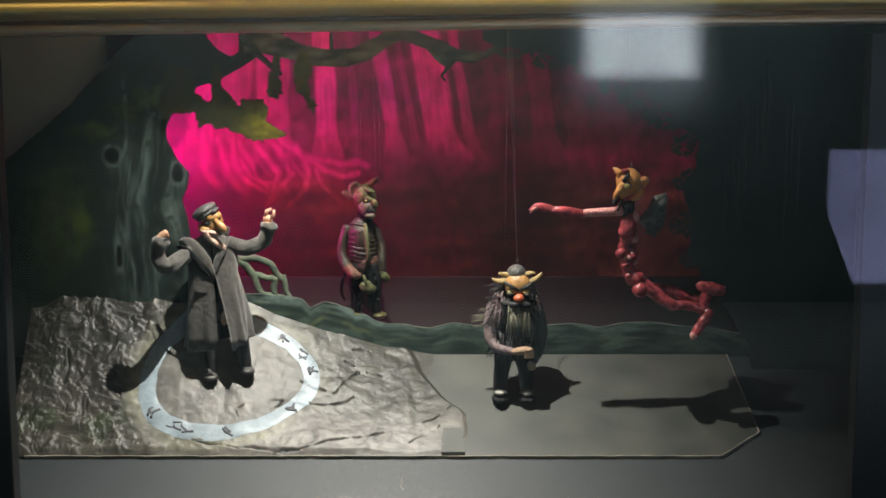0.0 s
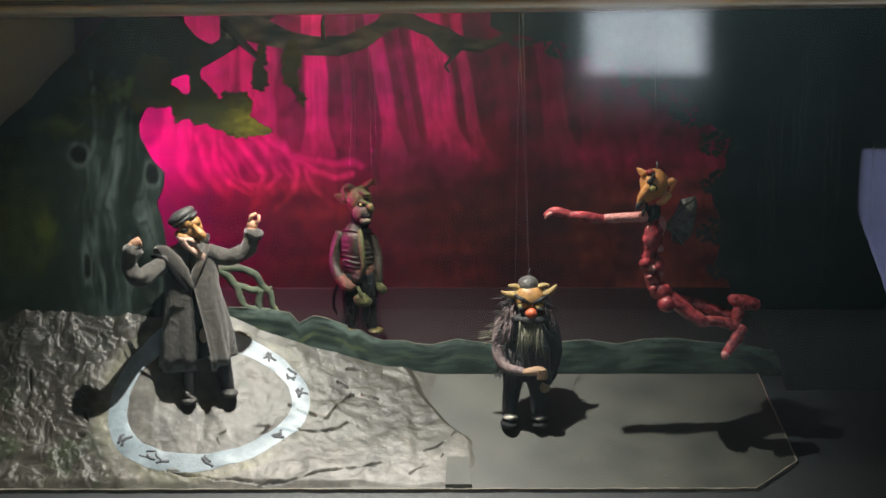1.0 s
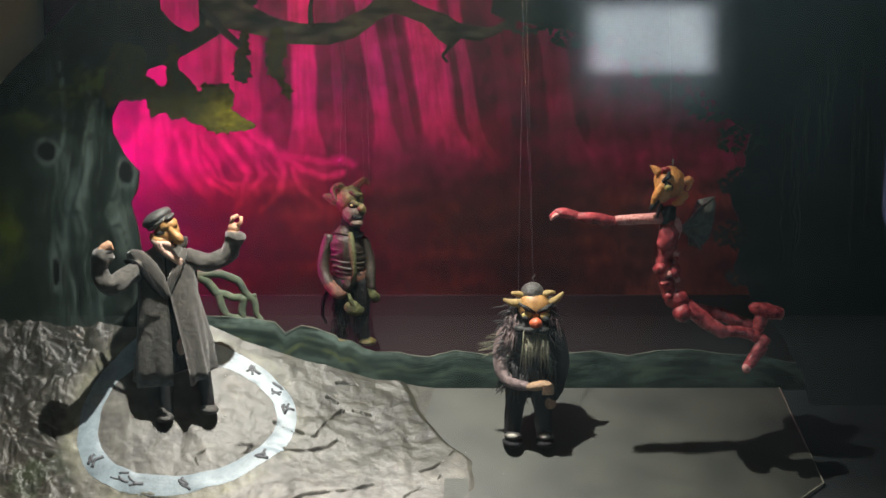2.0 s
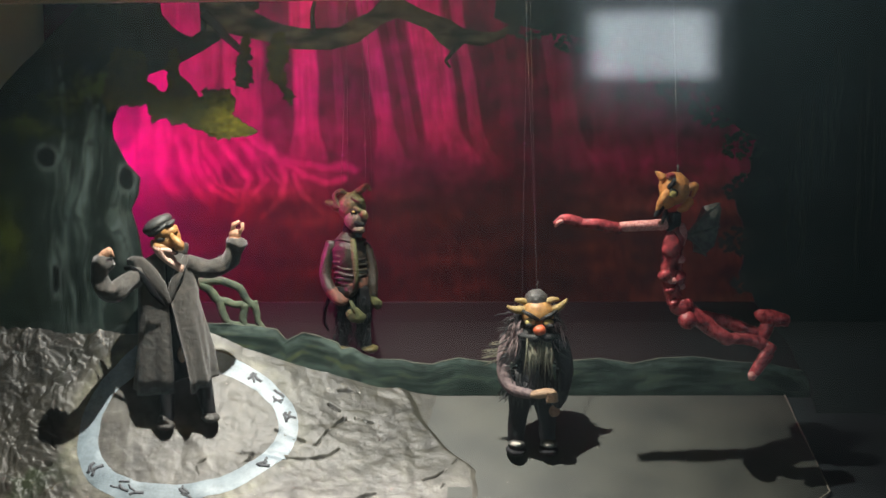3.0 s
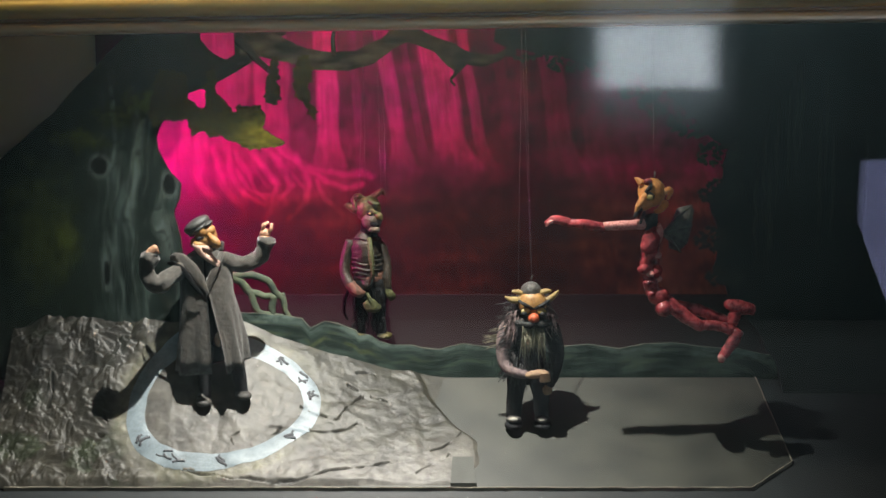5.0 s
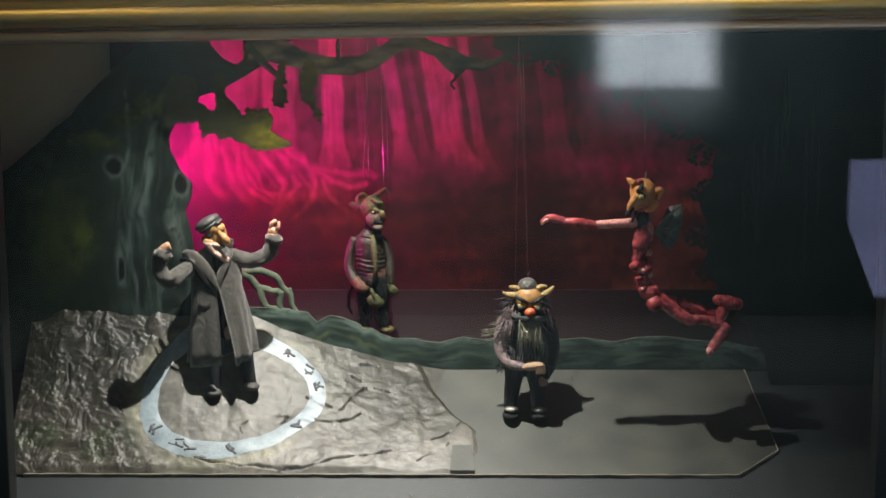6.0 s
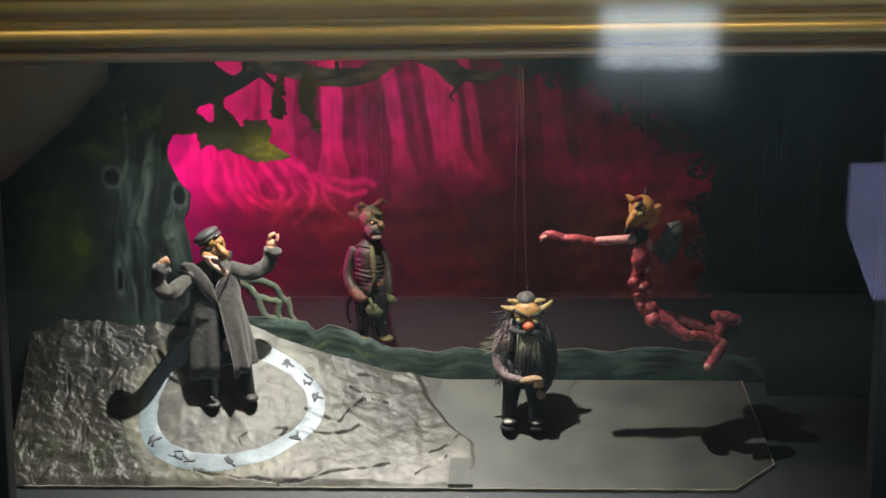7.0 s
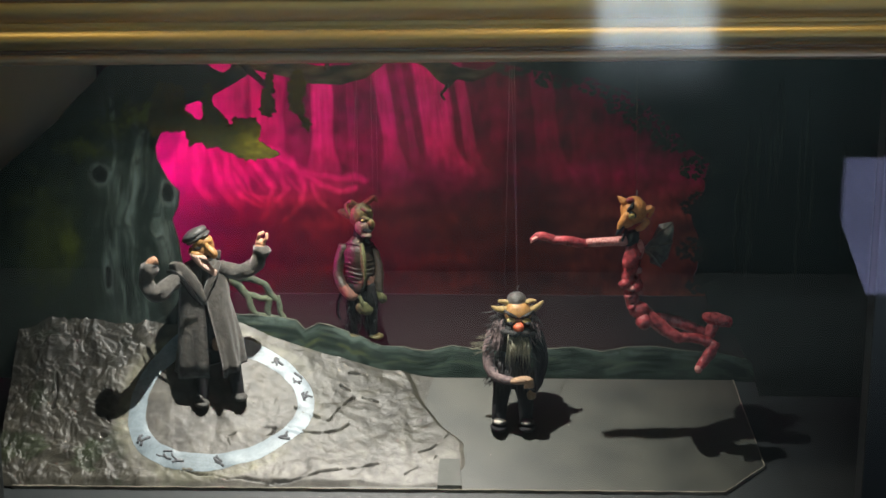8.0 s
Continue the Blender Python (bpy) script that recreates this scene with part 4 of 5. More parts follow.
def build_tree():
    ob = thing("painted_tree", "painted canvas oak cut-out with mossy bark and knotholes", "tree")
    trunk = [(-1.40, 0.02), (-1.40, 0.60), (-1.205, 0.612), (-1.11, 0.69), (-1.01, 0.78), (-0.89, 0.90), (-0.81, 0.98), (-0.70, 1.10), (-0.62, 1.10), (-0.607, 0.970), (-0.58, 0.945), (-0.535, 0.913), (-0.512, 0.930), (-0.512, 1.10), (-0.37, 1.10), (-0.37, 0.985), (-0.42, 0.955), (-0.47, 0.905), (-0.545, 0.86), (-0.645, 0.825), (-0.695, 0.78),
             (-0.73, 0.705), (-0.73, 0.67), (-0.695, 0.61), (-0.668, 0.575), (-0.672, 0.535), (-0.69, 0.50), (-0.680, 0.45), (-0.665, 0.38), (-0.650, 0.30), (-0.640, 0.22), (-0.60, 0.15), (-0.58, 0.02)]
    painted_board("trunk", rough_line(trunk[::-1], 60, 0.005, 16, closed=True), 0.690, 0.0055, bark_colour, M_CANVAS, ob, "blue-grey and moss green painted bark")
    limb = [(-0.50, 0.90), (-0.44, 0.925), (-0.36, 0.905), (-0.28, 0.885), (-0.20, 0.885), (-0.13, 0.905), (-0.08, 0.945), (-0.04, 0.962), (0.03, 0.94), (0.07, 0.90), (0.10, 0.875), (0.125, 0.90), (0.17, 0.895), (0.22, 0.915),
            (0.245, 0.95), (0.20, 0.93), (0.13, 0.935), (0.09, 0.955), (0.02, 0.985), (-0.06, 1.02), (-0.11, 0.975), (-0.18, 0.940), (-0.27, 0.935), (-0.34, 0.955), (-0.40, 0.99), (-0.44, 1.05), (-0.495, 1.05), (-0.495, 0.94)]
    painted_board("limb", rough_line(limb[::-1], 70, 0.004, 24, closed=True), 0.684, 0.0045, limb_colour, M_CANVAS, ob, "dark brown painted limb")
    for pts, w in (([(-0.50, 0.97), (-0.46, 0.93), (-0.42, 0.89), (-0.39, 0.865)], 0.014),
                   ([(-0.24, 0.93), (-0.24, 0.97), (-0.235, 1.0)], 0.008), ([(0.10, 0.89), (0.08, 0.86), (0.09, 0.845)], 0.006)):
        line = rough_line(pts, 60, 0.004, 30)
        bm = bmesh.new()
        tube(bm, [(x, 0.680, z) for x, z in line], [0.9 * w * (1 - 0.5 * i / len(line)) for i in range(len(line))], 0, 8, flat=0.2)
        part("twig", bm, M_LIMB, ob)
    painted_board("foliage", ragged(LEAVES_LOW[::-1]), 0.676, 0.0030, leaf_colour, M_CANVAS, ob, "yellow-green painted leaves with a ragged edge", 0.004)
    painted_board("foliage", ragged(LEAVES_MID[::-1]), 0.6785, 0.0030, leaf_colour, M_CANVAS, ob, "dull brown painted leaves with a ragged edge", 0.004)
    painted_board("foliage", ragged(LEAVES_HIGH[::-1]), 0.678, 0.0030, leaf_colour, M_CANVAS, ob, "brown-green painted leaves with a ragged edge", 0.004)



def build_wing():
    ob = thing("dark_wing", "almost black painted wood wing with ragged foliage edge", "scenery wing")
    out = [(1.02, -0.05), (0.99, 0.08), (0.92, 0.18), (0.85, 0.27), (0.81, 0.34), (0.83, 0.42), (0.80, 0.52), (0.83, 0.60), (0.84, 0.68), (0.76, 0.74), (0.70, 0.80), (0.63, 0.86), (0.52, 0.90), (0.30, 0.935), (0.20, 0.96), (0.20, 1.10), (1.55, 1.10), (1.55, -0.05)]
    bm = bmesh.new()
    plate(bm, rough_line(out[::-1], 60, 0.012, 22, closed=True), 0.704, 0.010)
    part("board", bm, M_WING, ob, smooth=False)
    bm = bmesh.new()
    spots = [(0.60, 0.84, 0.05, 26), (0.66, 0.79, 0.05, 24), (0.74, 0.74, 0.05, 24), (0.82, 0.66, 0.05, 22), (0.83, 0.55, 0.05, 22), (0.82, 0.42, 0.05, 20), (0.84, 0.32, 0.04, 14), (0.40, 0.92, 0.05, 20), (0.28, 0.94, 0.04, 12), (0.52, 0.90, 0.05, 18)]
    leaf_clumps(bm, [(a, b, r, 3 * n) for a, b, r, n in spots], 0.007, 0.703, 33, 2)
    part("foliage", bm, [M_WING, M_WINGLEAF], ob, "very dark green painted leaves", smooth=False)
    random.seed(8)
    for k in range(14):
        x, z0 = random.uniform(0.92, 1.4), random.uniform(0.25, 0.6)
        bm = bmesh.new()
        tube(bm, [(x + 0.015 * noise.noise(Vector((x * 8, k, t * 3))), 0.7035, z0 + 0.035 * t) for t in range(10)], [0.001 + 0.004 * math.sin(math.pi * t / 9) for t in range(10)], 0, 6, flat=0.3)
        part("bark_ridge", bm, M_WINGLEAF, ob)


build_case()
build_gold_frame()
build_stage()
build_ground_row()
build_backdrop()
build_tree()
build_wing()


# ---- marionettes ----
def doll(name, label, base, unit, build, mats, lumpy=0.0):
    """A hanging doll as one mesh. build gets put(x, z, y): drawing units to metres."""
    bm = bmesh.new()
    build(bm, lambda x, z, y=0.0: Vector((base[0] + x * unit, base[1] + y * unit, base[2] + z * unit)), unit)
    for v in bm.verts:
        v.co += noise.noise_vector(v.co * 48) * lumpy + noise.noise_vector(v.co * 125) * lumpy * 0.6
    return tagged(mesh_object(name, bm, mats), label, "marionette")


def t_(bm, put, pts, radii, mat, u, **kw):
    tube(bm, [put(*p) for p in pts], [r * u for r in radii] if isinstance(radii, (list, tuple)) else radii * u, mat, **kw)


def b_(bm, put, c, r, mat, u, **kw):
    blob(bm, put(*c), [k * u for k in r], mat, **kw)


def man(bm, put, u):
    COAT, LIN, HAT, FACE, PALE, BEARD, SHOE, DARK, PUP = range(9)
    # shoes and trousers
    for sx, sz, sy in ((-30, 5, -6), (33, 14, 2)):
        b_(bm, put, (sx, sz, sy - 6), (13, 17, 7), SHOE, u, rot=(0, 0, 20), wobble=0.001)
        b_(bm, put, (sx - 3, sz + 6, sy + 4), (9, 10, 8), SHOE, u)
    t_(bm, put, [(-28, 10, 0), (-30, 40, 0), (-28, 90, 0)], [9, 11, 14], DARK, u)
    t_(bm, put, [(30, 18, 2), (26, 45, 2), (18, 95, 2)], [9, 12, 14], DARK, u)
    b_(bm, put, (-6, 105, -2), (6, 6, 12), PALE, u)
    # coat: open cone of cloth with folds, the opening in front
    levels = [(52, -23, 58, 32), (75, -24, 56, 31), (110, -25, 53, 29), (150, -27, 48, 26), (185, -30, 43, 23), (215, -33, 42, 21), (236, -34, 38, 18), (250, -30, 18, 12)]
    n = 56
    rows = []
    for li, (z, cx, rx, ry) in enumerate(levels):
        row = []
        for k in range(n + 1):
            a = -math.pi / 2 + 0.12 + (2 * math.pi - 0.06) * k / n
            low = step(200, 52, z)
            fold = 1 + 0.07 * low * math.sin(a * 7 + li * 0.35) + 0.04 * low * math.sin(a * 13) + 0.10 * noise.noise(Vector((math.cos(a) * 2.2, math.sin(a) * 2.2, z / 38)))
            drop = 20 * max(0.0, math.cos(a - 0.3)) ** 0.5 * (1 if li == 0 else 0)
            gap = 20 * low * max(0.0, 1 - k / 9)
            row.append(bm.verts.new(put(cx + 8 + rx * fold * math.cos(a) + gap, z + drop + 3 * math.sin(a * 3) * (li == 0), ry * fold * math.sin(a))))
        rows.append(row)
    for a, b in zip(rows, rows[1:]):
        for k in range(n):
            bm.faces.new((a[k], a[k + 1], b[k + 1], b[k])).material_index = COAT
    inner = [[bm.verts.new(v.co + (put(-22, 120) - v.co).normalized() * 2.2 * u) for v in row] for row in rows]
    for a, b in zip(inner, inner[1:]):
        for k in range(n):
            bm.faces.new((a[k], b[k], b[k + 1], a[k + 1])).material_index = LIN
    for k in range(n):
        bm.faces.new((rows[0][k], inner[0][k], inner[0][k + 1], rows[0][k + 1])).material_index = COAT
    for e in (0, n):
        for i in range(len(rows) - 1):
            q = (rows[i][e], rows[i + 1][e], inner[i + 1][e], inner[i][e])
            bm.faces.new(q if e else q[::-1]).material_index = COAT
    b_(bm, put, (-20, 225, 0), (26, 15, 26), LIN, u)
    # lapels and collar
    t_(bm, put, [(-78, 236, 0), (-64, 238, -14), (-46, 226, -22), (-30, 206, -25), (-16, 184, -27)], [5, 11, 12, 10, 3], COAT, u, flat=0.3, seg=10, wobble=0.0012)
    # black tube under the collar edge stands in for its shadow
    t_(bm, put, [(-82, 230, -10), (-68, 231, -24), (-52, 219, -31), (-36, 197, -33), (-23, 180, -31)], [2.5, 4.5, 5, 4.5, 1.5], LIN, u, flat=0.3, seg=8)
    t_(bm, put, [(4, 246, -8), (-4, 226, -20), (-14, 200, -23), (-20, 178, -25)], [4, 7, 6, 2], COAT, u, flat=0.3, seg=8)
    t_(bm, put, [(-22, 238, 12), (-10, 246, 10), (-2, 254, 8), (2, 262, 6)], [9, 9, 8, 4], COAT, u, seg=12, flat=0.6, wobble=0.002)
    # sleeves: one arm reaches forward, the other back
    def fore(x, z, y=0.0):
        d = -58 * min(1.0, max(0.0, (-50 - x) / 55))
        return put(x - 0.225 * d, z - 0.14 * d, y + d)

    def aft(x, z, y=0.0):
        d = 25 * min(1.0, max(0.0, (x - 4) / 55))
        return put(x - 0.13 * d, z - 0.12 * d, y + d)

    t_(bm, fore, [(-54, 228, 0), (-74, 212, -2), (-96, 198, -4), (-112, 202, -6), (-116, 222, -8), (-110, 240, -9)], [12, 12.5, 14.5, 12.5, 11.5, 15], COAT, u, seg=18, wobble=0.0018, folds=0.16)
    b_(bm, fore, (-110, 240, -9), (13, 13, 4), LIN, u, rot=(0, -20, 0))
    t_(bm, fore, [(-110, 234, -9), (-107, 246, -9)], [6, 7], PALE, u)
    b_(bm, fore, (-107, 251, -9), (10, 5, 6), PALE, u, rot=(0, -25, 0), wobble=0.001)
    for fx, fz, gx, gz in ((-113, 250, -115, 241), (-100, 253, -97, 247), (-106, 254, -101, 258)):
        t_(bm, fore, [(fx, fz, -10), ((fx + gx) / 2, (fz + gz) / 2 + 1, -12), (gx, gz, -11)], [3, 2.8, 2], PALE, u, seg=6)
    t_(bm, aft, [(4, 236, 0), (26, 228, 0), (46, 230, -2), (62, 238, -4), (72, 256, -6), (76, 266, -7)], [14, 13, 13.5, 12.5, 12, 15], COAT, u, seg=18, wobble=0.0018, folds=0.14)
    b_(bm, aft, (76, 266, -7), (12, 12, 4), LIN, u, rot=(0, 25, 0))
    t_(bm, aft, [(72, 262, -8), (73, 274, -8)], [7, 8], PALE, u)
    b_(bm, aft, (73, 278, -8), (9, 6, 8), PALE, u, wobble=0.001)
    t_(bm, aft, [(70, 282, -9), (72, 292, -9), (80, 296, -9)], [4, 3.5, 3], PALE, u, seg=6)
    t_(bm, aft, [(78, 280, -9), (84, 286, -9), (84, 294, -9)], [4, 3.5, 3], PALE, u, seg=6)
    # head
    def head(x, z, y=0.0):
        return put(x + 7, z - 9, y)

    t_(bm, head, [(-24, 240, 0), (-26, 262, 0)], [10, 11], PALE, u)
    b_(bm, head, (-29, 279, -2), (18, 19, 21), FACE, u, rot=(0, 18, 0), wobble=0.0018)
    b_(bm, head, (-26, 290, -9), (15, 14, 10), FACE, u, rot=(0, -28, 0), wobble=0.0012)
    b_(bm, head, (-31, 281, -17), (11, 4, 4.2), PUP, u, rot=(0, -10, 0))
    b_(bm, head, (-36, 270, -14), (12, 8, 6), FACE, u, rot=(0, 14, 0), wobble=0.001)
    t_(bm, head, [(-21, 286, -19), (-14, 281, -25), (-7, 275, -28), (-6, 270, -27), (-14, 268, -23)], [4.0, 5.2, 5.6, 4.4, 2.5], FACE, u, seg=10, wobble=0.0008)
    b_(bm, head, (-17, 264, -18), (6, 5, 5), PUP, u)
    b_(bm, head, (-50, 272, 0), (4, 6, 7), FACE, u)
    for k in range(7):
        v = k / 6
        t_(bm, head, [(-46 + 22 * v, 270 - 5 * v, -8 - 14 * math.sin(math.pi * (0.2 + 0.6 * v))), (-38 + 17 * v, 258 - 2 * v, -16 - 7 * math.sin(math.pi * v)), (-24 + 9 * v, 247 + 2 * v, -20 - 5 * math.sin(math.pi * v)), (-9 + 4 * v, 237 + 5 * v - 3 * (k % 2), -20)], [3.0, 3.4, 3.2, 1.6], BEARD, u, seg=8, wobble=0.0014)
    t_(bm, head, [(-32, 266, -21), (-23, 265, -25), (-15, 262, -24)], [3, 3.6, 2.2], BEARD, u, seg=8, wobble=0.001)
    # flat cap with a peak
    b_(bm, head, (-43, 300, 0), (23, 23, 10.5), HAT, u, rot=(0, -33, 0), wobble=0.0016)
    b_(bm, head, (-39, 294, -1), (21, 21, 6), HAT, u, rot=(0, -33, 0), wobble=0.0008)
    b_(bm, head, (-24, 303, -10), (9, 14, 3), HAT, u, rot=(10, -30, 0))


def hairs(bm, put, u, n, src, length, mat, seed, droop=1.0, thick=0.9):
    random.seed(seed)
    for _ in range(n):
        x, z, y, dx, dz = src(random)
        pts = []
        ln = length * random.uniform(0.6, 1.3)
        for i in range(4):
            t = i / 3
            pts.append((x + dx * ln * t + random.uniform(-1, 1), z + dz * ln * t - droop * 0.3 * ln * t * t, y - 2 * t + random.uniform(-1, 1)))
        t_(bm, put, pts, [thick, thick, thick * 0.7, thick * 0.2], mat, u, seg=4)


def troll(bm, put, u):
    FUR, DARK, GREY, HORN, NOSE, EYE, PUP, SLEEVE, FIST, FACE, SHOE, CAP = range(12)
    for sx in (-23, 24):
        b_(bm, put, (sx, 4, -6), (15, 20, 8), DARK, u)
        b_(bm, put, (sx, 14, -10), (13, 14, 6), SHOE, u, rot=(-10, 0, 0), wobble=0.0015)
        b_(bm, put, (sx - 1, 16, -20), (8, 5, 4), CAP, u, wobble=0.001)
        t_(bm, put, [(sx, 14, 4), (sx * 0.9, 50, 2), (sx * 0.7, 85, 0)], [12, 14, 18], DARK, u, wobble=0.002)
    b_(bm, put, (0, 110, 4), (31, 22, 44), DARK, u, wobble=0.004)
    b_(bm, put, (0, 160, 4), (35, 24, 38), FUR, u, wobble=0.004)
    # arms meeting in front
    t_(bm, put, [(-36, 168, 0), (-42, 140, -6), (-40, 112, -12), (-26, 96, -22), (-4, 92, -30)], [11, 10, 10, 9, 7], SLEEVE, u, wobble=0.002)
    b_(bm, put, (12, 94, -32), (20, 8, 7), FIST, u, rot=(0, -8, 0), wobble=0.002)
    for k in range(4):
        t_(bm, put, [(18, 96 - k * 4, -38), (30, 96 - k * 4, -36), (33, 92 - k * 3, -30)], [3, 3, 2], FIST, u, seg=6)
    t_(bm, put, [(38, 165, 0), (46, 130, -4), (42, 95, -10), (34, 72, -14)], [13, 13, 11, 8], DARK, u, wobble=0.002)
    b_(bm, put, (31, 64, -16), (8, 7, 9), FIST, u, wobble=0.0015)
    # head
    b_(bm, put, (4, 198, 4), (30, 22, 29), FUR, u, wobble=0.006)
    b_(bm, put, (6, 205, -10), (24, 20, 22), FACE, u, wobble=0.0025)
    b_(bm, put, (4, 224, -4), (17, 19, 16), SHOE, u)
    b_(bm, put, (7, 185, -32), (9.5, 9, 8), NOSE, u)
    for ex in (-6, 20):
        b_(bm, put, (ex, 195, -27), (9, 5, 7), PUP, u)
        b_(bm, put, (ex, 196, -30), (7.2, 4, 5.0), EYE, u)
        b_(bm, put, (ex + (-2 if ex < 0 else 2), 191.5, -33), (5.5, 3, 4.0), PUP, u)
        t_(bm, put, [(ex - 12, 213 - (14 if ex > 0 else 0), -29), (ex, 206, -34), (ex + 12, 199 + (14 if ex > 0 else 0), -30)], [2, 3.8, 2], PUP, u, seg=6)
    t_(bm, put, [(-20, 176, -24), (0, 174, -32), (8, 177, -34), (18, 174, -32), (34, 176, -24)], [5, 6, 4, 6, 5], PUP, u, seg=8)
    for pts, r in (([(-14, 211, -14), (-26, 212, -16), (-38, 216, -15)], [6.5, 5, 2]), ([(-9, 221, -10), (-18, 224, -12), (-26, 225, -12)], [5, 4.5, 2.5]),
                   ([(29, 211, -12), (38, 216, -14), (43, 221, -14), (47, 226, -13)], [6, 5, 4, 2]), ([(15, 221, -10), (26, 225, -12), (35, 226, -12)], [5, 4.5, 2.5])):
        t_(bm, put, pts, r, HORN, u, seg=8)
    # mane and beard
    hairs(bm, put, u, 85, lambda r: (r.uniform(-12, 26), r.uniform(152, 174), -28 - r.uniform(0, 6), r.uniform(-0.12, 0.12), -0.9), 34, GREY, 3, 0.3, 0.9)
    hairs(bm, put, u, 200, lambda r: ((lambda s: (s * r.uniform(22, 40), r.uniform(90, 205), r.uniform(-22, 10), s * r.uniform(0.1, 0.9), r.uniform(-0.7, 0.3)))(r.choice((-1, 1)))), 22, FUR, 4, 1.0, 1.1)
    hairs(bm, put, u, 24, lambda r: (-36, r.uniform(140, 165), -6, -0.9, r.uniform(-0.25, 0.15)), 34, GREY, 6, 0.3, 0.8)
    hairs(bm, put, u, 60, lambda r: ((lambda q: (q * r.uniform(20, 36) + 4, r.uniform(160, 196), -20 + r.uniform(-6, 6), q * r.uniform(0.0, 0.5), -0.8))(r.choice((-1, -1, 1)))), 26, SLEEVE, 21, 0.6, 0.9)
    hairs(bm, put, u, 120, lambda r: (r.uniform(-30, 34), r.uniform(175, 222), -2, r.uniform(-0.8, 0.8), r.uniform(-0.6, 0.2)), 20, FUR, 11, 0.6, 1.1)
    hairs(bm, put, u, 50, lambda r: (r.uniform(-30, 38), r.uniform(95, 130), -24, r.uniform(-0.2, 0.2), -0.9), 30, FUR, 7, 0.3, 1.2)
    t_(bm, put, [(5, 238, -4), (4, 246, -4), (7, 250, -4), (5, 246, -3)], 1.2, SHOE, u, seg=6)


def red_devil(bm, put, u):
    RED, PALE, ORANGE, DARK, EYE, WING, WIRE = range(7)
    W = 0.0024
    # torso
    t_(bm, put, [(-6, 108, 0), (2, 92, 0), (-2, 62, -2), (-6, 36, -2), (0, 12, 0), (6, -6, 0)], [9, 15, 15, 10, 13, 11], RED, u, seg=14, wobble=W)
    b_(bm, put, (-4, 78, -14), (14, 8, 20), RED, u, wobble=W)
    b_(bm, put, (12, 92, -2), (8, 10, 18), PALE, u, wobble=W)
    b_(bm, put, (-12, 34, -10), (10, 10, 10), RED, u, wobble=W)
    b_(bm, put, (10, 30, -4), (10, 12, 12), RED, u, wobble=W)
    random.seed(5)
    for _ in range(15):
        z = random.uniform(-10, 96)
        a = random.uniform(-2.6, 0.2)
        b_(bm, put, (-1 + 13 * math.cos(a), z, 12 * math.sin(a)), [random.uniform(4, 9) for _ in range(3)], random.choice((RED, RED, PALE)), u, wobble=0.002, seg=8)
    # outstretched arm
    b_(bm, put, (-6, 108, -6), (11, 11, 11), DARK, u)
    t_(bm, put, [(-12, 108, -8), (-40, 107, -10), (-78, 105, -12)], [9, 8.5, 7], PALE, u, wobble=0.001)
    b_(bm, put, (-80, 102, -12), (6, 7, 9), RED, u)
    t_(bm, put, [(-84, 104, -12), (-112, 109, -14), (-138, 111, -15)], [8, 9, 6.5], RED, u, wobble=0.0012)
    t_(bm, put, [(-136, 112, -15), (-156, 117, -16), (-166, 116, -16), (-175, 110, -16)], [7, 7, 5, 2.5], RED, u, wobble=0.0008)
    t_(bm, put, [(-160, 117, -18), (-170, 112, -20), (-174, 106, -20)], [3.5, 3, 2], PALE, u, seg=6)
    # hips and legs
    b_(bm, put, (15, -13, -4), (19, 15, 15), RED, u, wobble=W)
    b_(bm, put, (22, -32, -12), (14, 14, 14), RED, u, wobble=W)
    t_(bm, put, [(14, -8, 0), (44, -34, -4), (78, -58, -8), (90, -62, -8)], [11, 12, 10, 8], RED, u, seg=14, wobble=W)
    t_(bm, put, [(88, -60, -8), (112, -62, -6), (136, -70, -4), (146, -78, -4)], [8, 9.5, 9, 8], RED, u, seg=12, wobble=W)
    t_(bm, put, [(146, -72, -4), (136, -92, -8), (124, -108, -12), (118, -118, -14)], [11, 10, 9, 6], RED, u, wobble=W)
    b_(bm, put, (119, -114, -15), (7, 7, 7), PALE, u)
    t_(bm, put, [(50, -30, 14), (84, -40, 18), (118, -52, 20), (140, -62, 18)], [9, 10, 9, 7], RED, u, wobble=W)
    t_(bm, put, [(140, -62, 18), (146, -48, 18), (148, -34, 18)], [11, 11, 10], RED, u, wobble=W)
    t_(bm, put, [(132, -28, 16), (152, -34, 16), (174, -38, 14)], [8, 13, 10], RED, u, wobble=W)
    # head
    t_(bm, put, [(2, 104, 0), (0, 124, 0)], [10, 12], DARK, u)
    b_(bm, put, (0, 160, 0), (23, 25, 24), ORANGE, u, wobble=0.0030)
    b_(bm, put, (-12, 143, -10), (14, 14, 12), ORANGE, u, rot=(0, -30, 0), wobble=0.001)
    t_(bm, put, [(-12, 158, -22), (-22, 142, -22), (-27, 130, -18)], [5, 6, 3], ORANGE, u, seg=8)
    t_(bm, put, [(-18, 176, -8), (-25, 182, -8), (-29, 184, -8)], [6, 4, 1.5], ORANGE, u, seg=8)
    t_(bm, put, [(20, 162, -8), (30, 164, -6), (26, 150, -6)], [5, 5, 3], ORANGE, u, seg=8)
    t_(bm, put, [(22, 144, -8), (14, 134, -14), (4, 130, -18)], [6, 6, 4], ORANGE, u, seg=8)
    b_(bm, put, (-6, 156, -23), (8, 5, 7), DARK, u)
    b_(bm, put, (-6, 154, -27), (5, 3, 4.5), EYE, u)
    t_(bm, put, [(-13, 163, -23), (-6, 169, -26), (-4, 177, -23)], [2.5, 4.5, 2], DARK, u, seg=6)
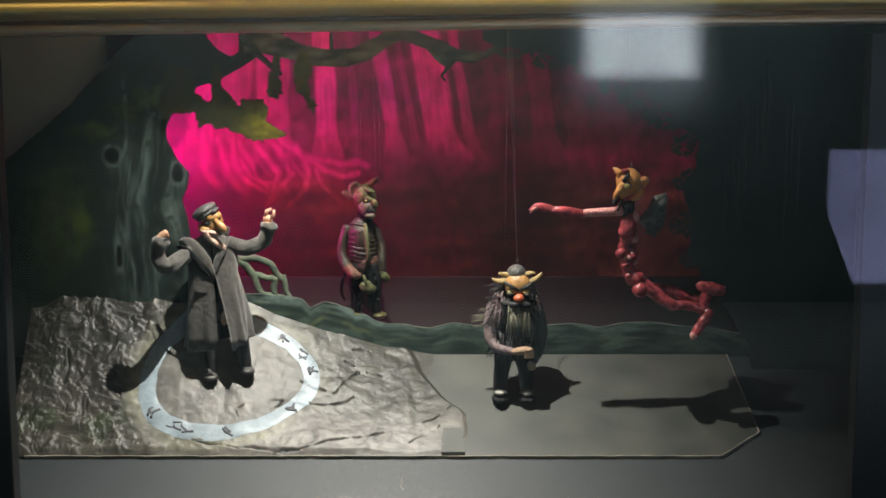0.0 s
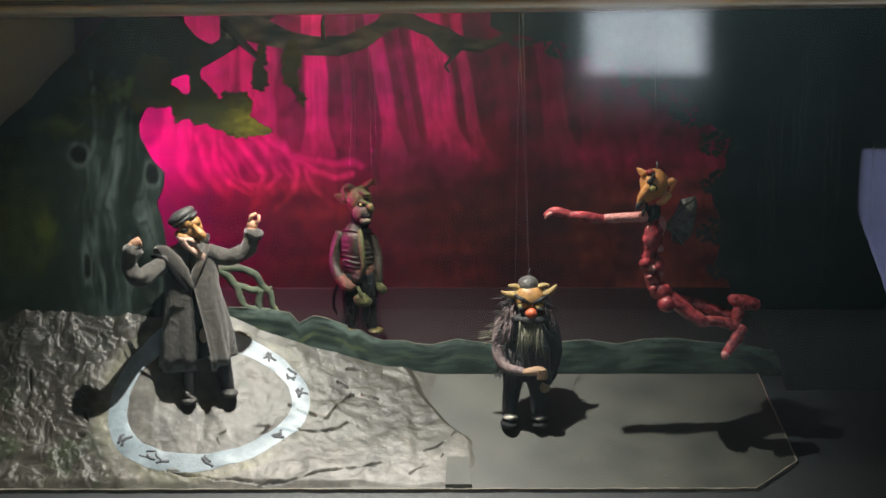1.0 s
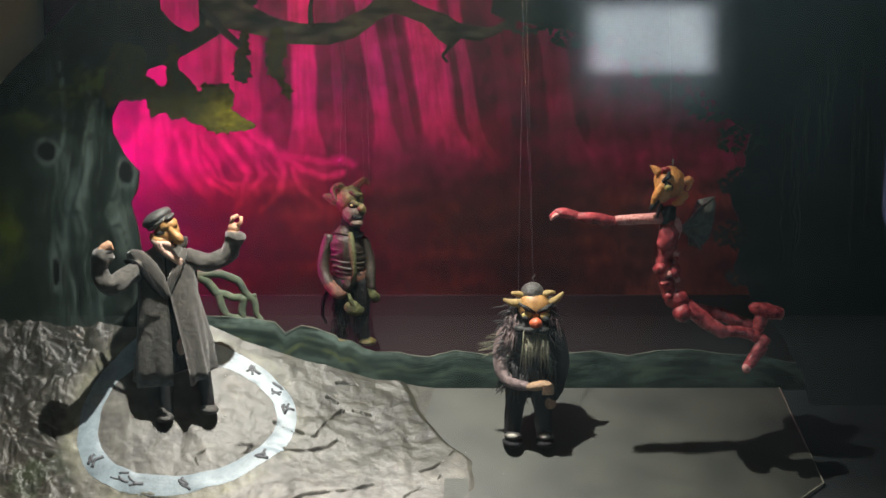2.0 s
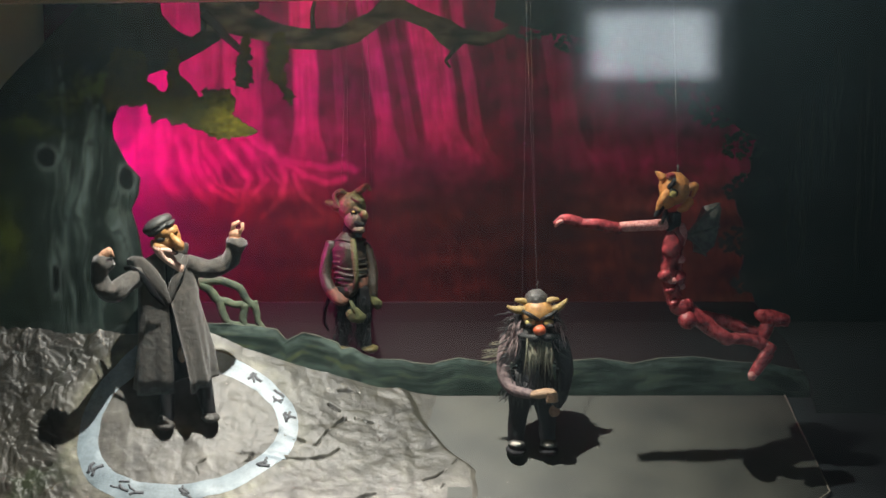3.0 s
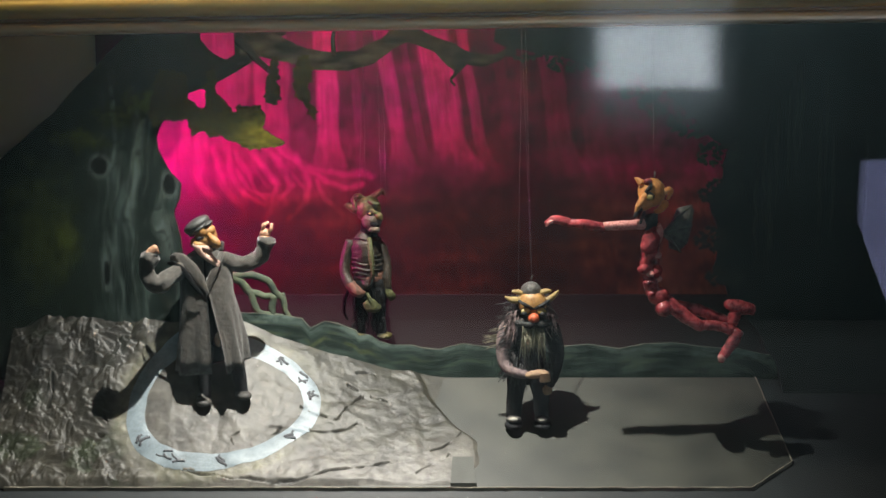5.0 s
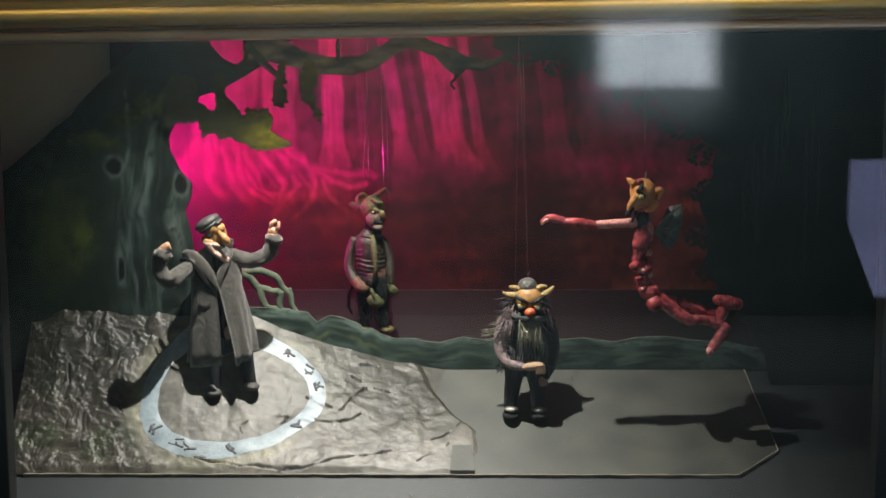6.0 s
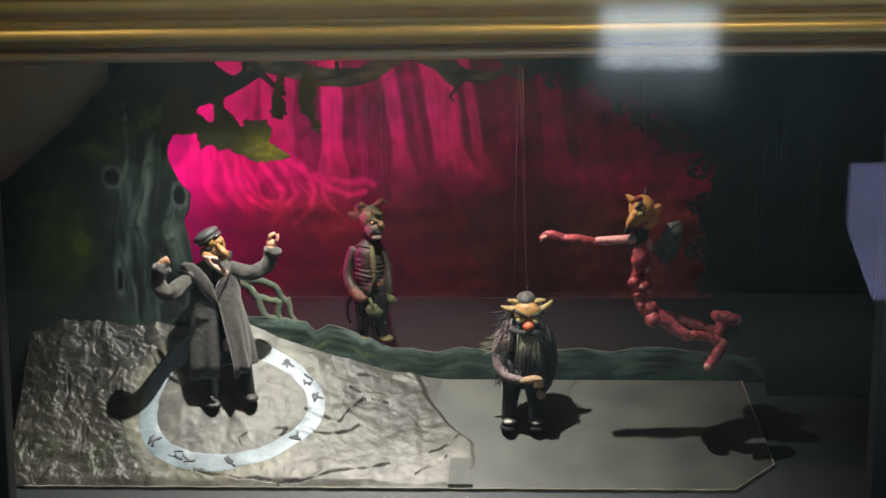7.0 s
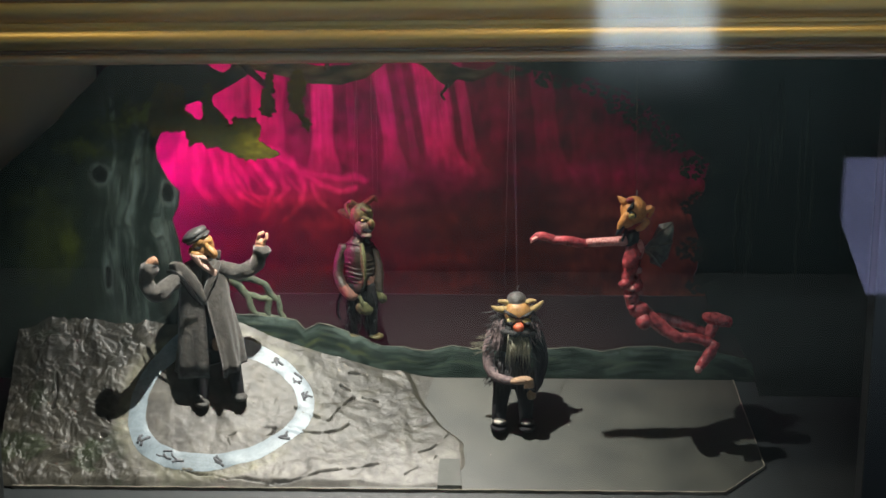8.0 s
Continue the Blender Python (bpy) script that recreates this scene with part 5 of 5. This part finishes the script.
    b_(bm, put, (-8, 178, -14), (8, 6, 6), RED, u)
    for k, (x, z) in enumerate(((-27, 127), (-18, 120), (-4, 117))):
        t_(bm, put, [(x * 0.7, z + 8, -16), (x, z, -20), (x - 3, z - 7 - 3 * (k % 2), -20)], [4.5, 4, 1.5], DARK, u, seg=6)
    # ragged wing
    for out, y in (([(30, 96), (46, 132), (66, 138), (72, 130), (68, 96), (62, 74), (48, 60), (34, 66)], 10),):
        vs = [(put(x, z, y + 3 * math.sin(i))) for i, (x, z) in enumerate(out)]
        a = [bm.verts.new(v) for v in vs]
        b = [bm.verts.new(v + Vector((0, 4 * u, 0))) for v in vs]
        n = len(a)
        for f in [bm.faces.new(a[::-1]), bm.faces.new(b)] + [bm.faces.new((a[i], a[(i + 1) % n], b[(i + 1) % n], b[i])) for i in range(n)]:
            f.material_index = WING
    for pts in ([(24, 92, 6), (46, 120, 6), (68, 138, 6)], [(24, 90, 6), (50, 96, 6), (70, 104, 6)], [(24, 88, 6), (40, 74, 6), (50, 60, 6)]):
        t_(bm, put, pts, [3.5, 3, 2], WING, u, seg=6)
    t_(bm, put, [(4, 184, -2), (4, 194, -2)], 1.6, WIRE, u, seg=6)


def goat(bm, put, u):
    HIDE, HEAD, RUST, BAG, DARK, EYE, SNOUT = range(7)
    # furred legs and hooves
    for sx, lean in ((-14, -4), (16, 6)):
        t_(bm, put, [(sx + lean, 2, -4), (sx, 30, 2), (sx * 0.9, 66, -4), (sx * 0.7, 92, 0)], [8, 10, 16, 18], DARK, u, wobble=0.003)
        b_(bm, put, (sx + lean + 4, 4, -8), (12, 14, 6), HEAD, u, wobble=0.0015)
    b_(bm, put, (0, 98, 0), (26, 20, 24), RUST, u, wobble=0.004)
    # ribbed jacket
    t_(bm, put, [(0, 88, 0), (-2, 112, 0), (-3, 134, 0), (-4, 156, 0), (-2, 174, 0)], [20, 22, 24, 24, 13], HIDE, u, seg=16, wobble=0.006)
    for k in range(9):
        z = 100 + k * 8
        w = 21 + 4 * math.sin(math.pi * k / 8)
        t_(bm, put, [(-3 + w * math.cos(a), z + 2 * math.sin(2 * a), w * 0.9 * math.sin(a)) for a in [2 * math.pi * q / 14 for q in range(15)]], 2.2, HIDE, u, seg=6)
    t_(bm, put, [(2, 168, -20), (6, 140, -26), (8, 112, -26), (4, 92, -24)], [4, 5, 4, 3], BAG, u, seg=6, wobble=0.003)
    # arms
    t_(bm, put, [(-30, 158, 0), (-38, 130, 0), (-38, 106, -6), (-26, 86, -16), (-16, 78, -20)], [9, 9, 9, 8, 7], HIDE, u, wobble=0.002)
    t_(bm, put, [(-30, 90, -12), (-18, 80, -22), (-10, 76, -24)], [9, 10, 7], RUST, u, wobble=0.003)
    t_(bm, put, [(20, 156, 0), (28, 130, 0), (30, 104, -6), (32, 84, -10)], [8, 8, 8, 7], HIDE, u, wobble=0.002)
    b_(bm, put, (34, 76, -12), (7, 6, 13), BAG, u, rot=(0, -20, 0), wobble=0.005)
    b_(bm, put, (6, 56, -22), (14, 6, 11), BAG, u, rot=(0, 20, 0), wobble=0.005)
    t_(bm, put, [(-2, 78, -22), (2, 68, -24), (6, 60, -26)], [3, 3, 3], BAG, u, seg=6)
    # head with curled horns, ears and snout
    t_(bm, put, [(0, 166, 0), (2, 190, 2)], [15, 14], DARK, u)
    b_(bm, put, (0, 214, 0), (21, 20, 22), HEAD, u, wobble=0.006)
    b_(bm, put, (6, 194, -10), (17, 16, 15), SNOUT, u, wobble=0.004)
    b_(bm, put, (12, 190, -25), (9, 4, 3.5), DARK, u, rot=(0, 20, 0))
    b_(bm, put, (11, 182, -24), (10, 7, 5), SNOUT, u, wobble=0.002)
    b_(bm, put, (19, 204, -22), (6, 6, 9), HEAD, u, rot=(0, -15, 0), wobble=0.002)
    t_(bm, put, [(-12, 212, 0), (-26, 216, -2), (-38, 220, -2)], [9, 8, 3], HEAD, u, flat=0.5, seg=8)
    t_(bm, put, [(-6, 230, -4), (-18, 236, -4), (-24, 226, -4), (-16, 214, -8), (-8, 216, -12)], [4.5, 4.5, 4, 3, 1.5], HEAD, u, seg=8)
    t_(bm, put, [(6, 232, -4), (16, 240, -4), (24, 243, -4), (27, 236, -6)], [5.5, 5, 3.5, 2], RUST, u, seg=8)
    for pts in ([(2, 228, -14), (12, 222, -20), (20, 224, -20)], [(4, 212, -20), (14, 210, -22), (20, 206, -20)]):
        t_(bm, put, pts, [4, 4, 2.5], BAG, u, seg=6)
    b_(bm, put, (4, 207, -22), (5, 3, 4), DARK, u)
    b_(bm, put, (4, 207, -24.5), (2, 1.5, 1.8), EYE, u)
    t_(bm, put, [(-34, 78, 8), (-42, 60, 10), (-42, 40, 10), (-36, 28, 8)], [3, 3, 3, 2], DARK, u, seg=6)
    hairs(bm, put, u, 130, lambda r: (r.uniform(-26, 28), r.uniform(20, 86), -16 + r.uniform(-4, 4), r.uniform(-0.3, 0.3), -0.8), 16, DARK, 14, 0.3, 1.1)


doll("old_man_marionette", "bearded old man marionette in long charcoal coat and cap", (-0.544, 0.577, -0.017), 0.00169, man, [M_COAT, M_LINING, M_HAT, M_FACE, M_PALE, M_BEARD, M_SHOE, M_DARK, M_PUPIL], 0.0016)
doll("troll_marionette", "shaggy black horned troll marionette with red nose standing", (0.289, 0.580, -0.083), 0.00168, troll, [M_FUR, M_DARK, M_GREYHAIR, M_HORN, M_NOSE, M_EYE, M_PUPIL, M_SLEEVE, M_FIST, M_FACE, M_SHOE, M_FLECK], 0.0014)
doll("red_devil_marionette", "red wooden devil marionette flying with one arm stretched", (0.601, 0.470, 0.317), 0.001585, red_devil, [M_RED, M_REDPALE, M_ORANGE, M_DARK, M_EYE, M_WINGS, M_WIRE], 0.0026)
doll("goat_marionette", "brown horned goat marionette with green pouch behind the strip", (-0.157, 0.810, 0.120), 0.00175, goat, [M_GOAT, M_GOATHEAD, M_RUST, M_BAG, M_LINING, M_EYE, M_SNOUT], 0.0036)


def strings(label, lines):
    ob = thing("marionette_strings", label, "strings")
    for a, b in lines:
        bm = bmesh.new()
        tube(bm, [a, Vector(a).lerp(Vector(b), 0.5), b], 0.0005, 0, 8)
        part("string", bm, M_STRING, ob)


strings("thin dark strings above the shaggy troll", [((0.297, 0.573, 0.335), (0.262, 0.76, 1.30)), ((0.297, 0.573, 0.335), (0.276, 0.74, 1.30)), ((0.26, 0.57, 0.10), (0.268, 0.56, 1.30))])
strings("thin dark strings above the red devil", [((0.607, 0.467, 0.623), (0.624, 0.74, 1.30))])
strings("thin dark strings above the goat", [((-0.165, 0.805, 0.545), (-0.168, 0.80, 1.30)), ((-0.19, 0.81, 0.40), (-0.150, 0.80, 1.30)), ((-0.12, 0.81, 0.50), (-0.135, 0.81, 1.30)), ((-0.10, 0.80, 0.26), (-0.12, 0.80, 1.30))])

# ---- the room in front of the case ----
def build_room():
    rx, y0, y1, z0, z1 = 3.2, -6.0, -0.02, -0.78, 2.1
    tagged(boxed("floor_room", (-rx, y0, z0 - 0.05), (rx, y1, z0), M_ROOMFLOOR), "dim museum room floor", "floor", kind="structure")
    tagged(boxed("ceiling_room", (-rx, y0, z1), (rx, y1, z1 + 0.05), M_ROOMDARK), "dim museum room ceiling", "ceiling", kind="structure")
    tagged(boxed("wall_room_back", (-rx, y0 - 0.06, z0), (rx, y0, z1), M_ROOM), "dim museum room wall", "wall", kind="structure")
    tagged(boxed("wall_room_left", (-rx - 0.06, y0, z0), (-rx, 1.1, z1), M_ROOMDARK), "dim museum room wall", "wall", kind="structure")
    tagged(boxed("wall_room_right", (rx, y0, z0), (rx + 0.06, 1.1, z1), M_ROOMDARK), "dim museum room wall", "wall", kind="structure")
    for side, xa, xb in (("left", -rx, -1.652), ("right", 1.652, rx)):
        tagged(boxed("wall_room_front_" + side, (xa, -0.02, z0), (xb, 0.03, z1), M_ROOMDARK), "dim museum room wall beside the case", "wall", kind="structure")
    def sheet(name, outline, y, mat, parent, label):
        bm = bmesh.new()
        bm.faces.new([bm.verts.new((x, y, z)) for x, z in outline])
        part(name, bm, mat, parent, label, smooth=False)

    # glowing sheets stand in for an unidentified bright shape mirrored in the glass
    ob = thing("mirrored_glow", "bright glowing sheets added opposite the case for a reflected shape", "window", kind="structure")
    sheet("pane", [(0.86, 0.74), (1.67, 0.74), (1.67, 1.18), (0.86, 1.18)], -4.90, M_GLOW, ob, "bright white glowing sheet")
    for xa, xb in ((0.88, 0.99), (1.58, 1.70)):
        sheet("side_glow", [(xa, 1.06), (xb, 1.06), (xb, 1.95), (xa, 1.95)], -4.90, M_GLOW_HAZE, ob, "pale narrow glowing sheet")
    sheet("haze", [(0.72, 0.42), (1.80, 0.42), (1.80, 1.95), (0.72, 1.95)], -4.95, M_GLOW_HAZE, ob, "paler glowing sheet for the haze")
    # unidentified mauve light, placed only from its reflection in the glass
    ob = thing("mauve_panel", "mauve lit panel in the room opposite the case", "panel", kind="structure")
    sheet("pane", [(1.44, 0.59), (1.43, 0.40), (1.55, 0.10), (2.05, 0.10), (2.05, 0.60)], -1.535, M_PANEL_MAUVE, ob, "mauve lit pane")


build_room()
